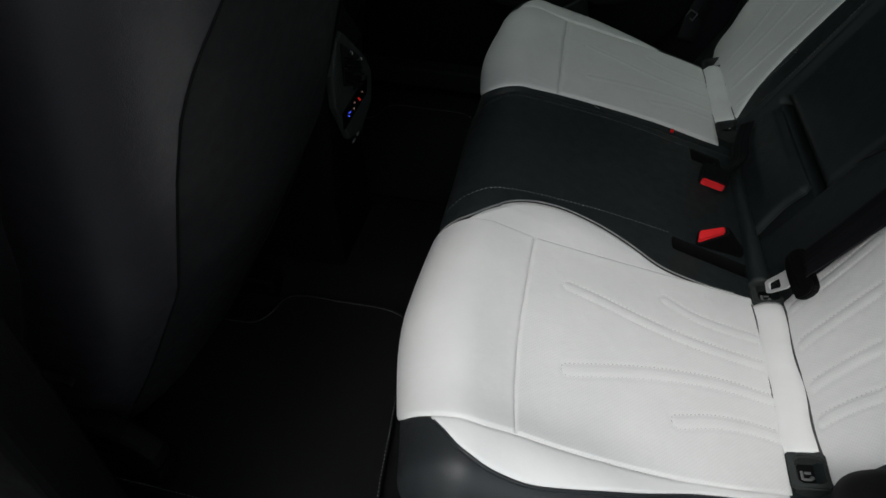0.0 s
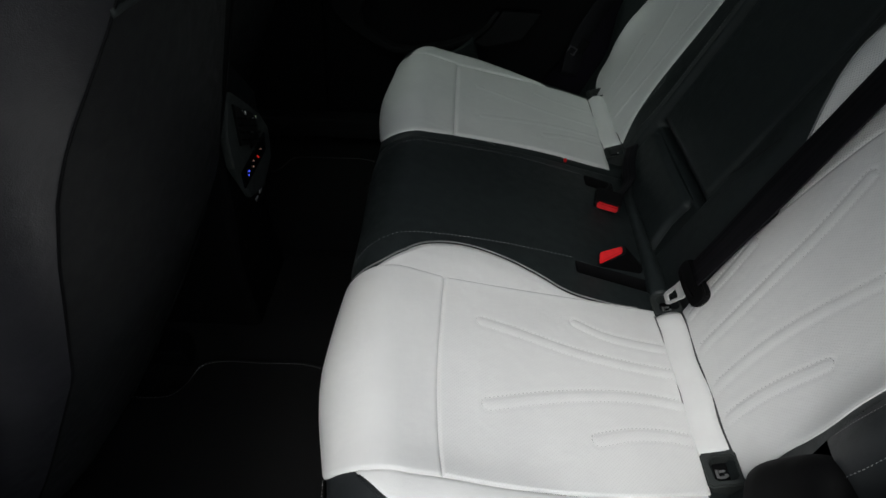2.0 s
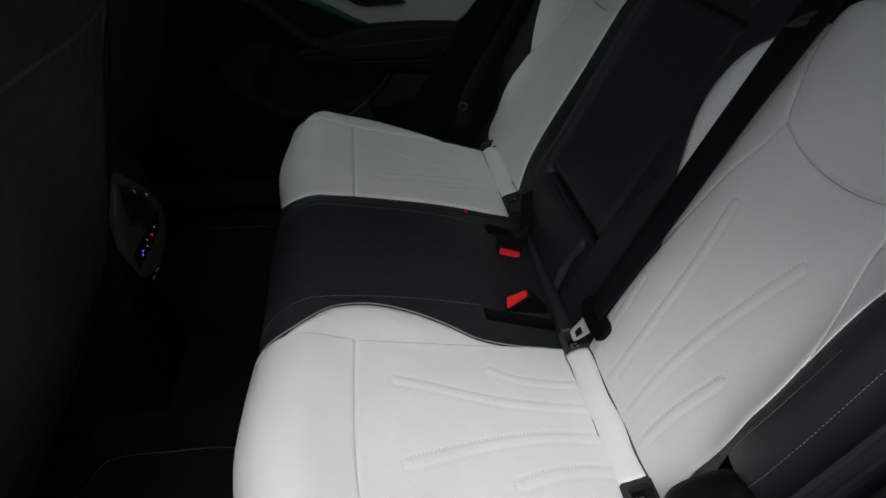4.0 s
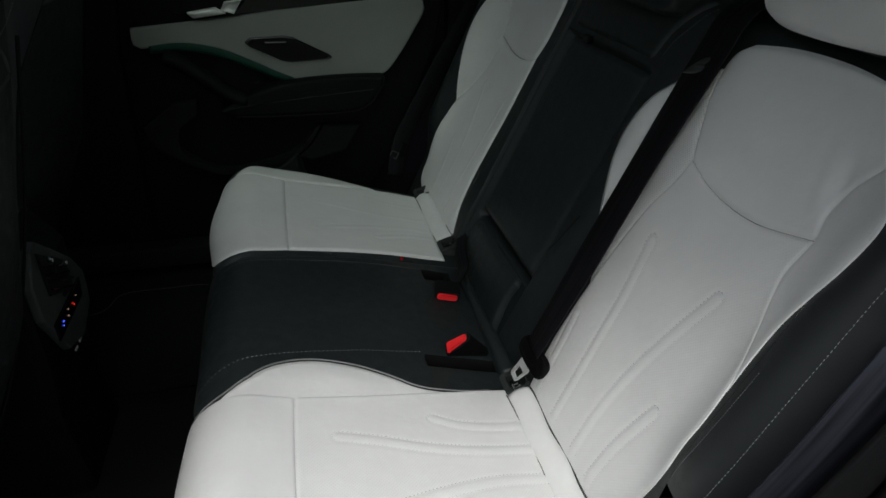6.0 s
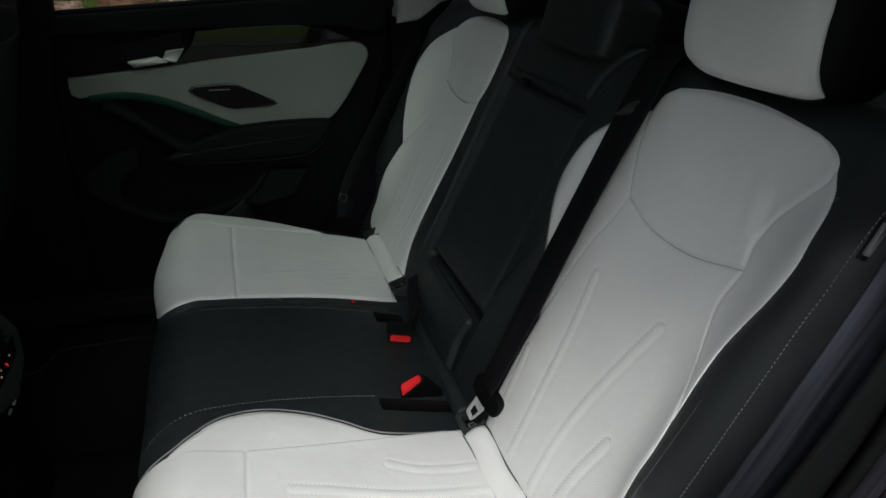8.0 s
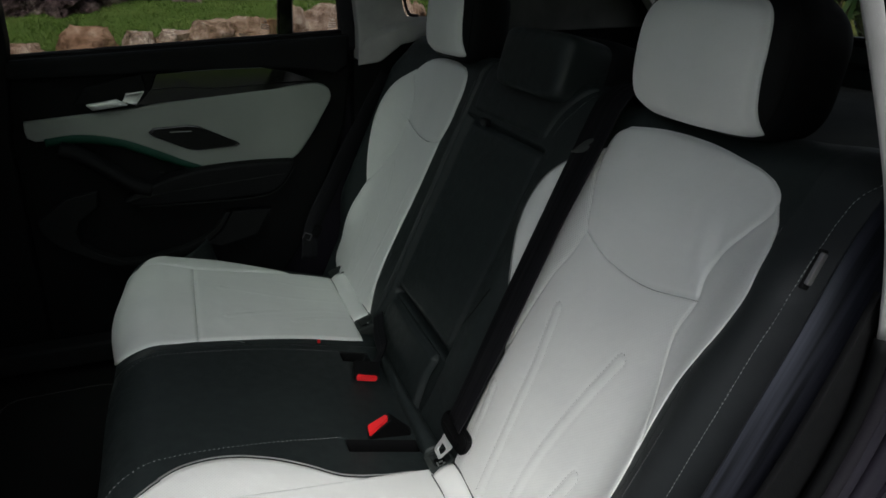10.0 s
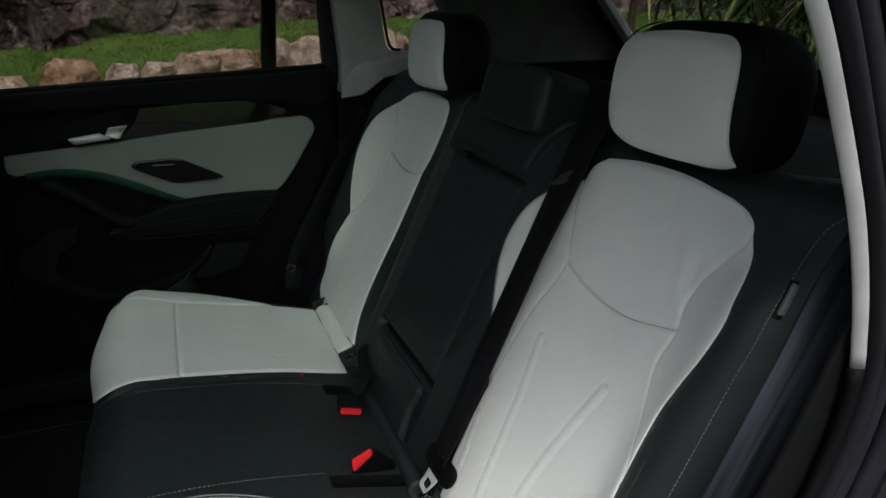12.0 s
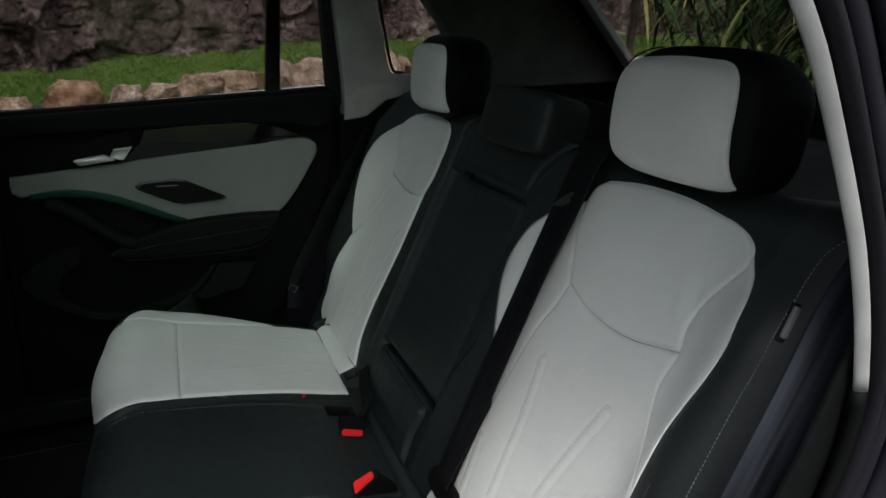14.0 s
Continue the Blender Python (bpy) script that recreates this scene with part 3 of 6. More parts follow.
def back_face(p, h):
    """Backrest face: p is (y, height); it leans back and rolls over at the top."""
    y, w = p[:, 0], p[:, 1]
    side = step(w, 0.30, 0.44) * (1 - 0.75 * step(w, 0.70, 0.80))
    far_top = step(w, 0.30, 0.44) * (1 - 0.6 * step(w, 0.74, 0.82))
    h = h + 0.034 * bell(y + 0.57, 0.05) * side + 0.046 * bell(y - 0.61, 0.065) * far_top + 0.010 * bell(y + 0.15, 0.035) * side * (1 - step(w, 0.7, 0.78))
    h = h - 0.0028 * bell(y + 0.482 - 0.3 * (w - 0.71), 0.009) * bell(w - 0.71, 0.028) + 0.0016 * bell(y + 0.462 - 0.3 * (w - 0.71), 0.008) * bell(w - 0.71, 0.03)
    h = h - 0.006 * (bell(y + 0.38, 0.09) + bell(y - 0.39, 0.09)) * step(w, 0.3, 0.5)
    h = h - 0.014 * step(y, -0.105, -0.085) * (1 - step(y, 0.195, 0.215)) * (1 - step(w, 0.724, 0.732))
    h = h - 0.15 * (step(-y, 0.614, 0.70) + step(y, 0.625, 0.72)) ** 1.4 - 0.012 * bell(y - 0.222, 0.005)
    h = h - 0.022 * bell(w - 0.361, 0.006) * step(y, -0.085, -0.075) * (1 - step(y, 0.195, 0.205))
    w1, r = 0.80, 0.05
    flat = np.minimum(w, w1)
    phi = np.clip((w - w1) * 1.093 / r, 0, 2.4)
    alpha = math.atan2(0.404, -0.915) - phi
    x1, top = 0.02 + 0.442 * (w1 - 0.28), w > w1
    x = np.where(top, x1 + 0.915 * r + (r + h) * np.cos(alpha), 0.02 + 0.442 * (flat - 0.28) - 0.915 * h)
    z = np.where(top, w1 - 0.404 * r + (r + h) * np.sin(alpha), flat + 0.404 * h)
    return np.stack([x, y, z], 1)


def on_face(face, line, lift=0.0005, count=80):
    p = curve(line, count)
    return face(p, np.full(len(p), lift)), face(p, np.full(len(p), lift + 0.01)) - face(p, np.full(len(p), lift))


def piping(face, line, parent, name="piping", r=0.0016, lift=0.003, material=None):
    path, _ = on_face(face, line, lift, 70)
    return sweep(name, path, ring_profile(r, n=8), material or PIPING, parent, "thin piping cord", up=(0.3, 0.2, 0.93))


def shifted(line, dy, flip=False):
    return [(a, (-y if flip else y) + dy) for a, y in line]


def mirrored(line, dy=0.0):
    return [(-y + dy, w) for y, w in line]


Q_SEAT = [
    [(0.295, -0.355), (0.252, -0.358), (0.198, -0.365), (0.144, -0.369), (0.081, -0.367), (0.025, -0.362)],
    [(0.289, -0.484), (0.221, -0.456), (0.148, -0.432), (0.088, -0.419), (0.023, -0.414)],
    [(0.160, -0.312), (0.124, -0.322), (0.075, -0.322), (0.029, -0.317)],
    [(0.157, -0.498), (0.110, -0.479), (0.065, -0.469), (0.026, -0.466)],
]
Q_BACK = [
    [(-0.250, 0.410), (-0.258, 0.367), (-0.266, 0.307), (-0.269, 0.285)],
    [(-0.300, 0.556), (-0.312, 0.487), (-0.319, 0.420), (-0.329, 0.332), (-0.334, 0.285)],
    [(-0.440, 0.557), (-0.419, 0.493), (-0.401, 0.418), (-0.396, 0.351), (-0.400, 0.285)],
    [(-0.466, 0.416), (-0.452, 0.356), (-0.448, 0.317), (-0.448, 0.285)],
]


def quilt_thread(face, lines, parent, flip=1):
    for line in lines:
        p = curve(line, 60)
        d = np.gradient(p, axis=0)
        d /= np.linalg.norm(d, axis=1)[:, None]
        across = flip * 0.0085 * np.stack([-d[:, 1], d[:, 0]], 1)
        turns = np.linspace(math.pi, 0, 9)[1:-1, None]
        tip = p[0] - 0.0085 * np.sin(turns) * d[0] + np.cos(turns) * across[0]
        for name, q, r in (("stitching", np.vstack([tip[3:], p + across]), 0.00066), ("second_stitching", np.vstack([tip[3::-1], p - across]), 0.00032)):
            at = face(q, np.full(len(q), 0.0064))
            nn = face(q, np.full(len(q), 0.016)) - at
            stitches(name, at, nn, parent, WHITE_THREAD, 0.0032, 0.0026, r)


def seat_cushions():
    ys = np.r_[np.linspace(-0.55, -0.21, 28), np.linspace(-0.205, -0.150, 44), np.linspace(-0.143, 0.065, 24), np.linspace(0.07, 0.13, 44)]
    runs = np.r_[np.linspace(-0.06, 0.15, 84), np.linspace(0.158, 0.68, 64)]
    near = sheet("cushion", cushion_face, runs, ys, BLACK, near_seat, "black leather seat cushion with white panels")
    sheet("side_facing", cushion_face, np.linspace(-0.06, 0.68, 110), np.linspace(-0.72, -0.5502, 36), NEAR_SIDE_SKYLIT, near, "black leather side of the cushion")
    inner = [(0.348, -0.287), (0.24, -0.272), (0.131, -0.253), (0.0215, -0.2355)]
    outer = [(0.350, -0.5895), (0.283, -0.586), (0.19, -0.573), (0.10, -0.555), (0.0215, -0.534)]
    panel("seat_panel", inner, outer, cushion_face, 0.004, WHITE_FINE, near, "white perforated leather with stitched ridges", 200, 180, [curve(q, 40) for q in Q_SEAT], (1, 1, 1, 1), groove=0.0016, wide=0.0022, crown=0.002, flip=-1, depth=0.58)
    panel("front_panel", [(0.3483, -0.287), (0.434, -0.288), (0.50, -0.296), (0.585, -0.30)], [(0.3503, -0.5895), (0.383, -0.5925), (0.42, -0.593), (0.448, -0.591), (0.466, -0.588), (0.494, -0.581), (0.53, -0.562), (0.585, -0.54)], cushion_face, 0.004, WHITE, near, "smooth white leather front roll", 70, 60, groove=0.0014, wide=0.0022, crown=0.002)
    edge = [(0.438, -0.281), (0.411, -0.258), (0.375, -0.228), (0.321, -0.209), (0.264, -0.212), (0.212, -0.228), (0.165, -0.247), (0.126, -0.250)]
    panel("inner_bolster", [(0.440, -0.2925), (0.348, -0.291), (0.24, -0.276), (0.131, -0.257), (0.126, -0.256)], edge, cushion_face, 0.0028, WHITE_FINE, near, "", 70, 24, seam=(0, 1, 0, 0))
    rim = [(0.437, -0.606), (0.422, -0.621), (0.397, -0.631), (0.36, -0.6345), (0.314, -0.632), (0.22, -0.606), (0.145, -0.578), (0.10, -0.565), (0.026, -0.545)]
    panel("outer_bolster", [(0.449, -0.5925), (0.40, -0.5945), (0.350, -0.5910), (0.283, -0.5875), (0.19, -0.5745), (0.112, -0.5575), (0.026, -0.536)], [(0.450, -0.5935)] + rim, cushion_face, 0.0034, WHITE, near, "", 80, 30, seam=(1, 1, 0, 0), groove=0.0010, wide=0.0022)
    piping(cushion_face, [(0.55, -0.2985), (0.50, -0.2945), (0.46, -0.2865)] + [(a, y + 0.002) for a, y in edge[:-1]] + [(0.10, -0.246), (0.05, -0.239)], near, r=0.0011, lift=0.0026)
    piping(cushion_face, [(0.447, -0.598)] + [(a, y - 0.0022) for a, y in rim], near, r=0.0020, lift=0.002, material=NEAR_SIDE_SKYLIT)
    quilt_thread(cushion_face, Q_SEAT, near, -1)
    # darker leather laid over both buckle wells, so that they look more shaded
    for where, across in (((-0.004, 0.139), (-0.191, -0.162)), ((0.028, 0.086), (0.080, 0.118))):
        sheet("pocket_shade_sheet", lambda p, h: cushion_face(p, h + 0.0006), np.linspace(*where, 60), np.linspace(*across, 40), BLACK_DEEP, near, "darker sheet in the buckle pocket, deepening its shade")
    for line in ([(0.56, -0.268), (0.50, -0.253), (0.45, -0.232), (0.41, -0.213), (0.365, -0.196), (0.256, -0.17), (0.138, -0.156)], [(0.60, 0.0), (0.53, 0.01), (0.47, 0.03), (0.42, 0.05), (0.377, 0.066), (0.22, 0.107), (0.081, 0.117)]):
        at, nn = on_face(cushion_face, line, 0.0006, 120)
        stitches("centre_stitching", at, nn, near)
    at, nn = on_face(cushion_face, [(0.52, -0.662), (0.40, -0.668), (0.25, -0.664), (0.10, -0.655)], 0.0006)
    stitches("side_stitching", at, nn, near, WHITE_THREAD, 0.0032, 0.0022, 0.0005)

    far = sheet("cushion", cushion_face, np.linspace(-0.06, 0.68, 84), np.r_[np.linspace(0.1305, 0.16, 10), np.linspace(0.17, 0.60, 36), np.linspace(0.61, 0.72, 16)], BLACK, far_seat, "black leather seat cushion with white panels")
    edge = [(0.345, 0.113), (0.25, 0.139), (0.163, 0.157), (0.09, 0.165), (0.0215, 0.171)]
    outer = [(0.345, 0.435), (0.27, 0.45), (0.19, 0.468), (0.10, 0.487), (0.0215, 0.49)]
    lines = [shifted(q, 0.70) for q in Q_SEAT]
    lines[2], lines[3] = shifted(Q_SEAT[2], 0.725), shifted(Q_SEAT[3], 0.72)
    panel("seat_panel", edge, outer, cushion_face, 0.004, WHITE_FINE, far, "white perforated leather with stitched ridges", 160, 140, [curve(q, 40) for q in lines], (1, 1, 1, 1), crown=0.003, flip=-1, depth=0.5)
    panel("front_panel", [(0.3458, 0.113), (0.40, 0.094), (0.44, 0.084), (0.465, 0.088), (0.487, 0.104), (0.515, 0.145)], [(0.3458, 0.435), (0.40, 0.437), (0.44, 0.443), (0.48, 0.447), (0.52, 0.443), (0.60, 0.43)], cushion_face, 0.004, WHITE, far, "smooth white leather front roll", 60, 60, groove=0.0018, wide=0.0035, crown=0.003)
    panel("outer_bolster", [(0.455, 0.4445), (0.40, 0.4375), (0.343, 0.437), (0.24, 0.458), (0.13, 0.484)], [(0.457, 0.4475), (0.443, 0.470), (0.41, 0.498), (0.37, 0.514), (0.334, 0.519), (0.261, 0.517), (0.20, 0.506), (0.128, 0.490)], cushion_face, 0.004, WHITE_HOLES, far, "", 60, 24)
    quilt_thread(cushion_face, lines, far, -1)
    part("pull_tab", box((0.006, 0.003, 0.008), (-0.12, 0.146, 0.291), bevel=0.001), RED, far, "small red fabric release tab")


def seat_backs():
    ys = np.r_[np.linspace(-0.545, -0.11, 42), np.linspace(-0.107, -0.062, 16), np.linspace(-0.055, 0.18, 22), np.linspace(0.184, 0.222, 18)]
    ws = np.r_[np.linspace(0.17, 0.335, 16), np.linspace(0.340, 0.385, 26), np.linspace(0.392, 0.72, 32), np.linspace(0.7235, 0.7335, 6), np.linspace(0.74, 0.93, 34)]
    near = sheet("backrest", back_face, ys, ws, BLACK, near_seat, "black leather backrest with white panels")
    sheet("side_facing", back_face, np.linspace(-0.70, -0.5452, 40), np.r_[np.linspace(0.388, 0.72, 40), np.linspace(0.725, 0.93, 36)], NEAR_SIDE_SKYLIT, near, "black leather side bolster of the backrest")
    low = [(-0.245, 0.270), (-0.262, 0.255), (-0.36, 0.251), (-0.465, 0.254), (-0.487, 0.268), (-0.525, 0.276)]
    t_seam = [(-0.279, 0.658), (-0.320, 0.645), (-0.359, 0.639), (-0.416, 0.640), (-0.495, 0.658)]
    in_line = [(-0.245, 0.252), (-0.237, 0.35), (-0.240, 0.45), (-0.258, 0.583), (-0.273, 0.624), (-0.279, 0.658)]
    out_line = [(-0.525, 0.252), (-0.522, 0.30), (-0.523, 0.32), (-0.529, 0.351), (-0.534, 0.385), (-0.5345, 0.42), (-0.536, 0.45), (-0.5335, 0.49), (-0.527, 0.525), (-0.515, 0.554), (-0.499, 0.589), (-0.490, 0.620), (-0.495, 0.658)]
    fold = [(-0.495, 0.658), (-0.487, 0.684), (-0.492, 0.710), (-0.510, 0.740), (-0.5232, 0.7625)]
    panel("back_panel", in_line, out_line, back_face, 0.004, WHITE_FINE, near, "white perforated leather with stitched ridges", 200, 160, [curve(q, 40) for q in Q_BACK], (1, 1, 0, 1), first=low, last=t_seam, crown=0.003, groove=0.0013, wide=0.0024, tuck=0.0034, depth=0.6)
    panel("shoulder_panel", [(-0.279, 0.658), (-0.268, 0.677), (-0.255, 0.703), (-0.244, 0.725), (-0.237, 0.755), (-0.240, 0.782), (-0.262, 0.799)], fold + [(-0.5226, 0.772), (-0.517, 0.782), (-0.502, 0.792), (-0.476, 0.800)], back_face, 0.004, WHITE, near, "smooth white leather", 80, 70, groove=0.0030, wide=0.0036, seam=(1, 1, 1, 1), first=[(y, w + 0.0006) for y, w in t_seam], last=[(-0.262, 0.799), (-0.33, 0.808), (-0.40, 0.809), (-0.476, 0.800)], crown=0.004)
    seam_out = [(-0.5340, 0.487), (-0.5276, 0.525), (-0.5156, 0.554), (-0.4996, 0.589), (-0.4907, 0.620), (-0.4957, 0.659)] + [(y - 0.0007, w) for y, w in fold[1:]] + [(-0.5222, 0.7715)]
    panel("outer_bolster", seam_out, [(-0.5348, 0.487), (-0.5342, 0.51), (-0.533, 0.54), (-0.5355, 0.585), (-0.5455, 0.620), (-0.556, 0.653), (-0.5612, 0.69), (-0.558, 0.71), (-0.550, 0.737), (-0.538, 0.757), (-0.530, 0.765), (-0.5232, 0.7725)], back_face, 0.0038, WHITE, near, "smooth white leather side bolster", 90, 30, groove=0.0008, wide=0.0024, tuck=0.0035, seam=(1, 1, 0, 0))
    ear = [(-0.2375, 0.44), (-0.225, 0.470), (-0.190, 0.520), (-0.157, 0.583), (-0.141, 0.614), (-0.133, 0.642), (-0.138, 0.670), (-0.149, 0.693), (-0.162, 0.712), (-0.180, 0.733), (-0.210, 0.750), (-0.2350, 0.763)]
    panel("inner_bolster", [(-0.2392, 0.44), (-0.2572, 0.583), (-0.2722, 0.624), (-0.2782, 0.658), (-0.2672, 0.677), (-0.2542, 0.703), (-0.2432, 0.725), (-0.2365, 0.752), (-0.2365, 0.762)], ear, back_face, 0.0038, WHITE_HOLES, near, "", 90, 34, groove=0.0014, wide=0.0036, tuck=0.0035, seam=(1, 1, 0, 0))
    piping(back_face, [(y + 0.0018, w) for y, w in ear[1:-2]], near, r=0.0011, lift=0.0026)
    quilt_thread(back_face, Q_BACK, near)
    for line, thread, long in (([(-0.588, 0.39), (-0.593, 0.42), (-0.594, 0.56), (-0.594, 0.655), (-0.595, 0.684), (-0.594, 0.718), (-0.591, 0.749), (-0.588, 0.778), (-0.590, 0.798), (-0.598, 0.811), (-0.612, 0.83)], WHITE_THREAD, 0.0040), ([(-0.548, 0.40), (-0.553, 0.44), (-0.556, 0.50), (-0.557, 0.545)], GREY_THREAD, 0.0026)):
        at, nn = on_face(back_face, line, 0.0012, 160)
        stitches("side_stitching", at, nn, near, thread, long, 0.0010, 0.00048)
    # folding middle section: hatch, pad above it, small flap below, gaps round all three
    panel("middle_panel", [(-0.082, 0.371), (-0.094, 0.55), (-0.092, 0.722)], [(0.192, 0.371), (0.190, 0.55), (0.188, 0.722)], back_face, 0.010, BLACK, near, "black leather fold-down middle panel", 70, 50, groove=0.007, wide=0.006, crown=0.004)
    panel("top_pad", [(-0.088, 0.738), (-0.100, 0.779), (-0.130, 0.815), (-0.150, 0.842)], [(0.188, 0.738), (0.192, 0.779), (0.196, 0.815), (0.200, 0.842)], back_face, 0.005, BLACK, near, "black leather pad above the middle panel", 40, 40, groove=0.007, wide=0.005, crown=0.003)
    panel("lower_flap", [(-0.078, 0.240), (-0.064, 0.307), (-0.068, 0.345), (-0.060, 0.352)], [(0.190, 0.235), (0.192, 0.30), (0.186, 0.342), (0.172, 0.352)], back_face, 0.014, BLACK, near, "black leather flap below the middle panel", 50, 50, groove=0.008, wide=0.006, crown=0.005)
    bent, _ = on_face(back_face, [(-0.143, 0.510), (-0.125, 0.470), (-0.106, 0.436), (-0.082, 0.392), (-0.071, 0.366)], 0.0002, 40)
    sweep("fold_seam", bent, ring_profile(0.0011, n=6), BLACK_DEEP, near, "dark seam beside the middle panel", up=(-0.9, 0, 0.4))
    part("panel_latch", box((0.012, 0.024, 0.014), (0.212, 0.110, 0.730), bevel=0.003), GLOSS_BLACK, near, "small black latch")
    at, nn = on_face(back_face, [(-0.152, 0.826), (-0.139, 0.806), (-0.112, 0.772), (-0.103, 0.749)], 0.0006)
    stitches("middle_stitching", at, nn, near, GREY_THREAD, 0.0034, 0.0018, 0.0005)

    far = sheet("backrest", back_face, np.r_[np.linspace(0.2225, 0.25, 14), np.linspace(0.255, 0.56, 40), np.linspace(0.565, 0.72, 30)], np.r_[np.linspace(0.17, 0.80, 56), np.linspace(0.805, 0.93, 26)], BLACK, far_seat, "black leather backrest with white panels")
    t_seam = [(0.278, 0.655), (0.303, 0.648), (0.342, 0.641), (0.411, 0.642), (0.489, 0.658)]
    in_line = [(0.240, 0.256), (0.282, 0.325), (0.2915, 0.385), (0.289, 0.4586), (0.281, 0.54), (0.279, 0.60), (0.278, 0.655)]
    out_line = [(0.552, 0.258), (0.585, 0.272), (0.597, 0.295), (0.592, 0.33), (0.569, 0.388), (0.555, 0.44), (0.5455, 0.482), (0.512, 0.545), (0.485, 0.605), (0.489, 0.658)]
    lines = [mirrored(q, 0.02) for q in Q_BACK]
    panel("back_panel", in_line, out_line, back_face, 0.004, WHITE_FINE, far, "white perforated leather with stitched ridges", 150, 120, [curve(q, 40) for q in lines], (1, 1, 0, 1), last=t_seam, crown=0.003, groove=0.0018, wide=0.004, flip=-1, depth=0.5)
    panel("shoulder_panel", [(0.278, 0.655), (0.267, 0.69), (0.266, 0.73), (0.268, 0.762), (0.282, 0.792), (0.306, 0.806)], [(0.489, 0.658), (0.496, 0.69), (0.513, 0.722), (0.533, 0.752), (0.534, 0.768), (0.523, 0.784), (0.500, 0.799)], back_face, 0.004, WHITE, far, "smooth white leather", 60, 50, seam=(1, 1, 1, 1), first=[(y, w + 0.0015) for y, w in t_seam], last=[(0.306, 0.806), (0.36, 0.812), (0.43, 0.811), (0.500, 0.799)], crown=0.004)
    panel("outer_bolster", [(0.5463, 0.486), (0.5128, 0.546), (0.4858, 0.605), (0.4898, 0.658), (0.4968, 0.69), (0.5138, 0.722), (0.5338, 0.752), (0.5345, 0.766)], [(0.5482, 0.478), (0.557, 0.505), (0.568, 0.535), (0.588, 0.594), (0.598, 0.64), (0.594, 0.68), (0.576, 0.722), (0.552, 0.752), (0.537, 0.768)], back_face, 0.0038, WHITE_HOLES, far, "perforated white leather side bolster", 70, 26, groove=0.0012, wide=0.003, tuck=0.0035, seam=(1, 1, 0, 0))
    quilt_thread(back_face, lines, far, -1)
    at, nn = on_face(back_face, [(0.234, 0.33), (0.230, 0.36), (0.229, 0.50), (0.232, 0.667), (0.236, 0.789)], 0.0006, 120)
    stitches("inner_stitching", at, nn, far)


def seat_rolls():
    for y0, y1, words in ((-0.484, -0.250, "white leather roll between backrest and cushion"), (0.248, 0.487, "white leather roll between backrest and cushion")):
        roll = thing("bench_roll", words, "seat trim", "bench rolls")
        ys = np.linspace(y0, y1, 40)
        path = np.stack([0.0022 + 0.0012 * np.sin(ys * 60), ys, 0.2485 + 0.0012 * np.cos(ys * 47)], 1)
        prof = [(0.0268 * math.cos(t), 0.0255 * math.copysign(abs(math.sin(t)) ** 0.75, math.sin(t))) for t in np.linspace(0, 2 * math.pi, 20, endpoint=False)]
        sweep("cover", path, prof, WHITE, roll, up=(-0.2, 0, 0.98), taper=1 - 0.08 * (bell(ys - y0, 0.006) + bell(ys - y1, 0.006)) + 0.02 * np.sin(ys * 90))
        # front cord draws the seam; rear one paints the shade against the backrest
        sweep("seam_shade_cord", path + np.array([-0.0254, 0, 0.0124]), ring_profile(0.0011, n=6), SEAM_SHADE_GREY, roll, "thin dark cord for the seam line and gap shade", up=(0.29, 0, 0.957))
        sweep("seam_shade_cord", path + np.array([0.0121, 0, 0.0246]), ring_profile(0.0017, n=6), SEAM_SHADE_GREY, roll, "thin dark cord for the seam line and gap shade", up=(0.29, 0, 0.957))
    roll = thing("bench_roll", "black leather roll between backrest and middle seat", "seat trim", "bench rolls")
    ys = np.linspace(-0.203, 0.118, 44)
    path = np.stack([-0.002 + 0.006 * step(ys, 0.02, 0.11), ys, 0.254 + 0.001 * np.cos(ys * 47)], 1)
    prof = [(0.0125 * math.copysign(abs(math.cos(t)) ** 0.8, math.cos(t)), 0.0135 * math.sin(t)) for t in np.linspace(0, 2 * math.pi, 18, endpoint=False)]
    sweep("cover", path, prof, BLACK, roll, up=(-0.2, 0, 0.98), taper=np.interp(ys, [-0.203, -0.18, -0.13, -0.03, 0.118], [1.30, 1.32, 1.12, 0.95, 0.80]))


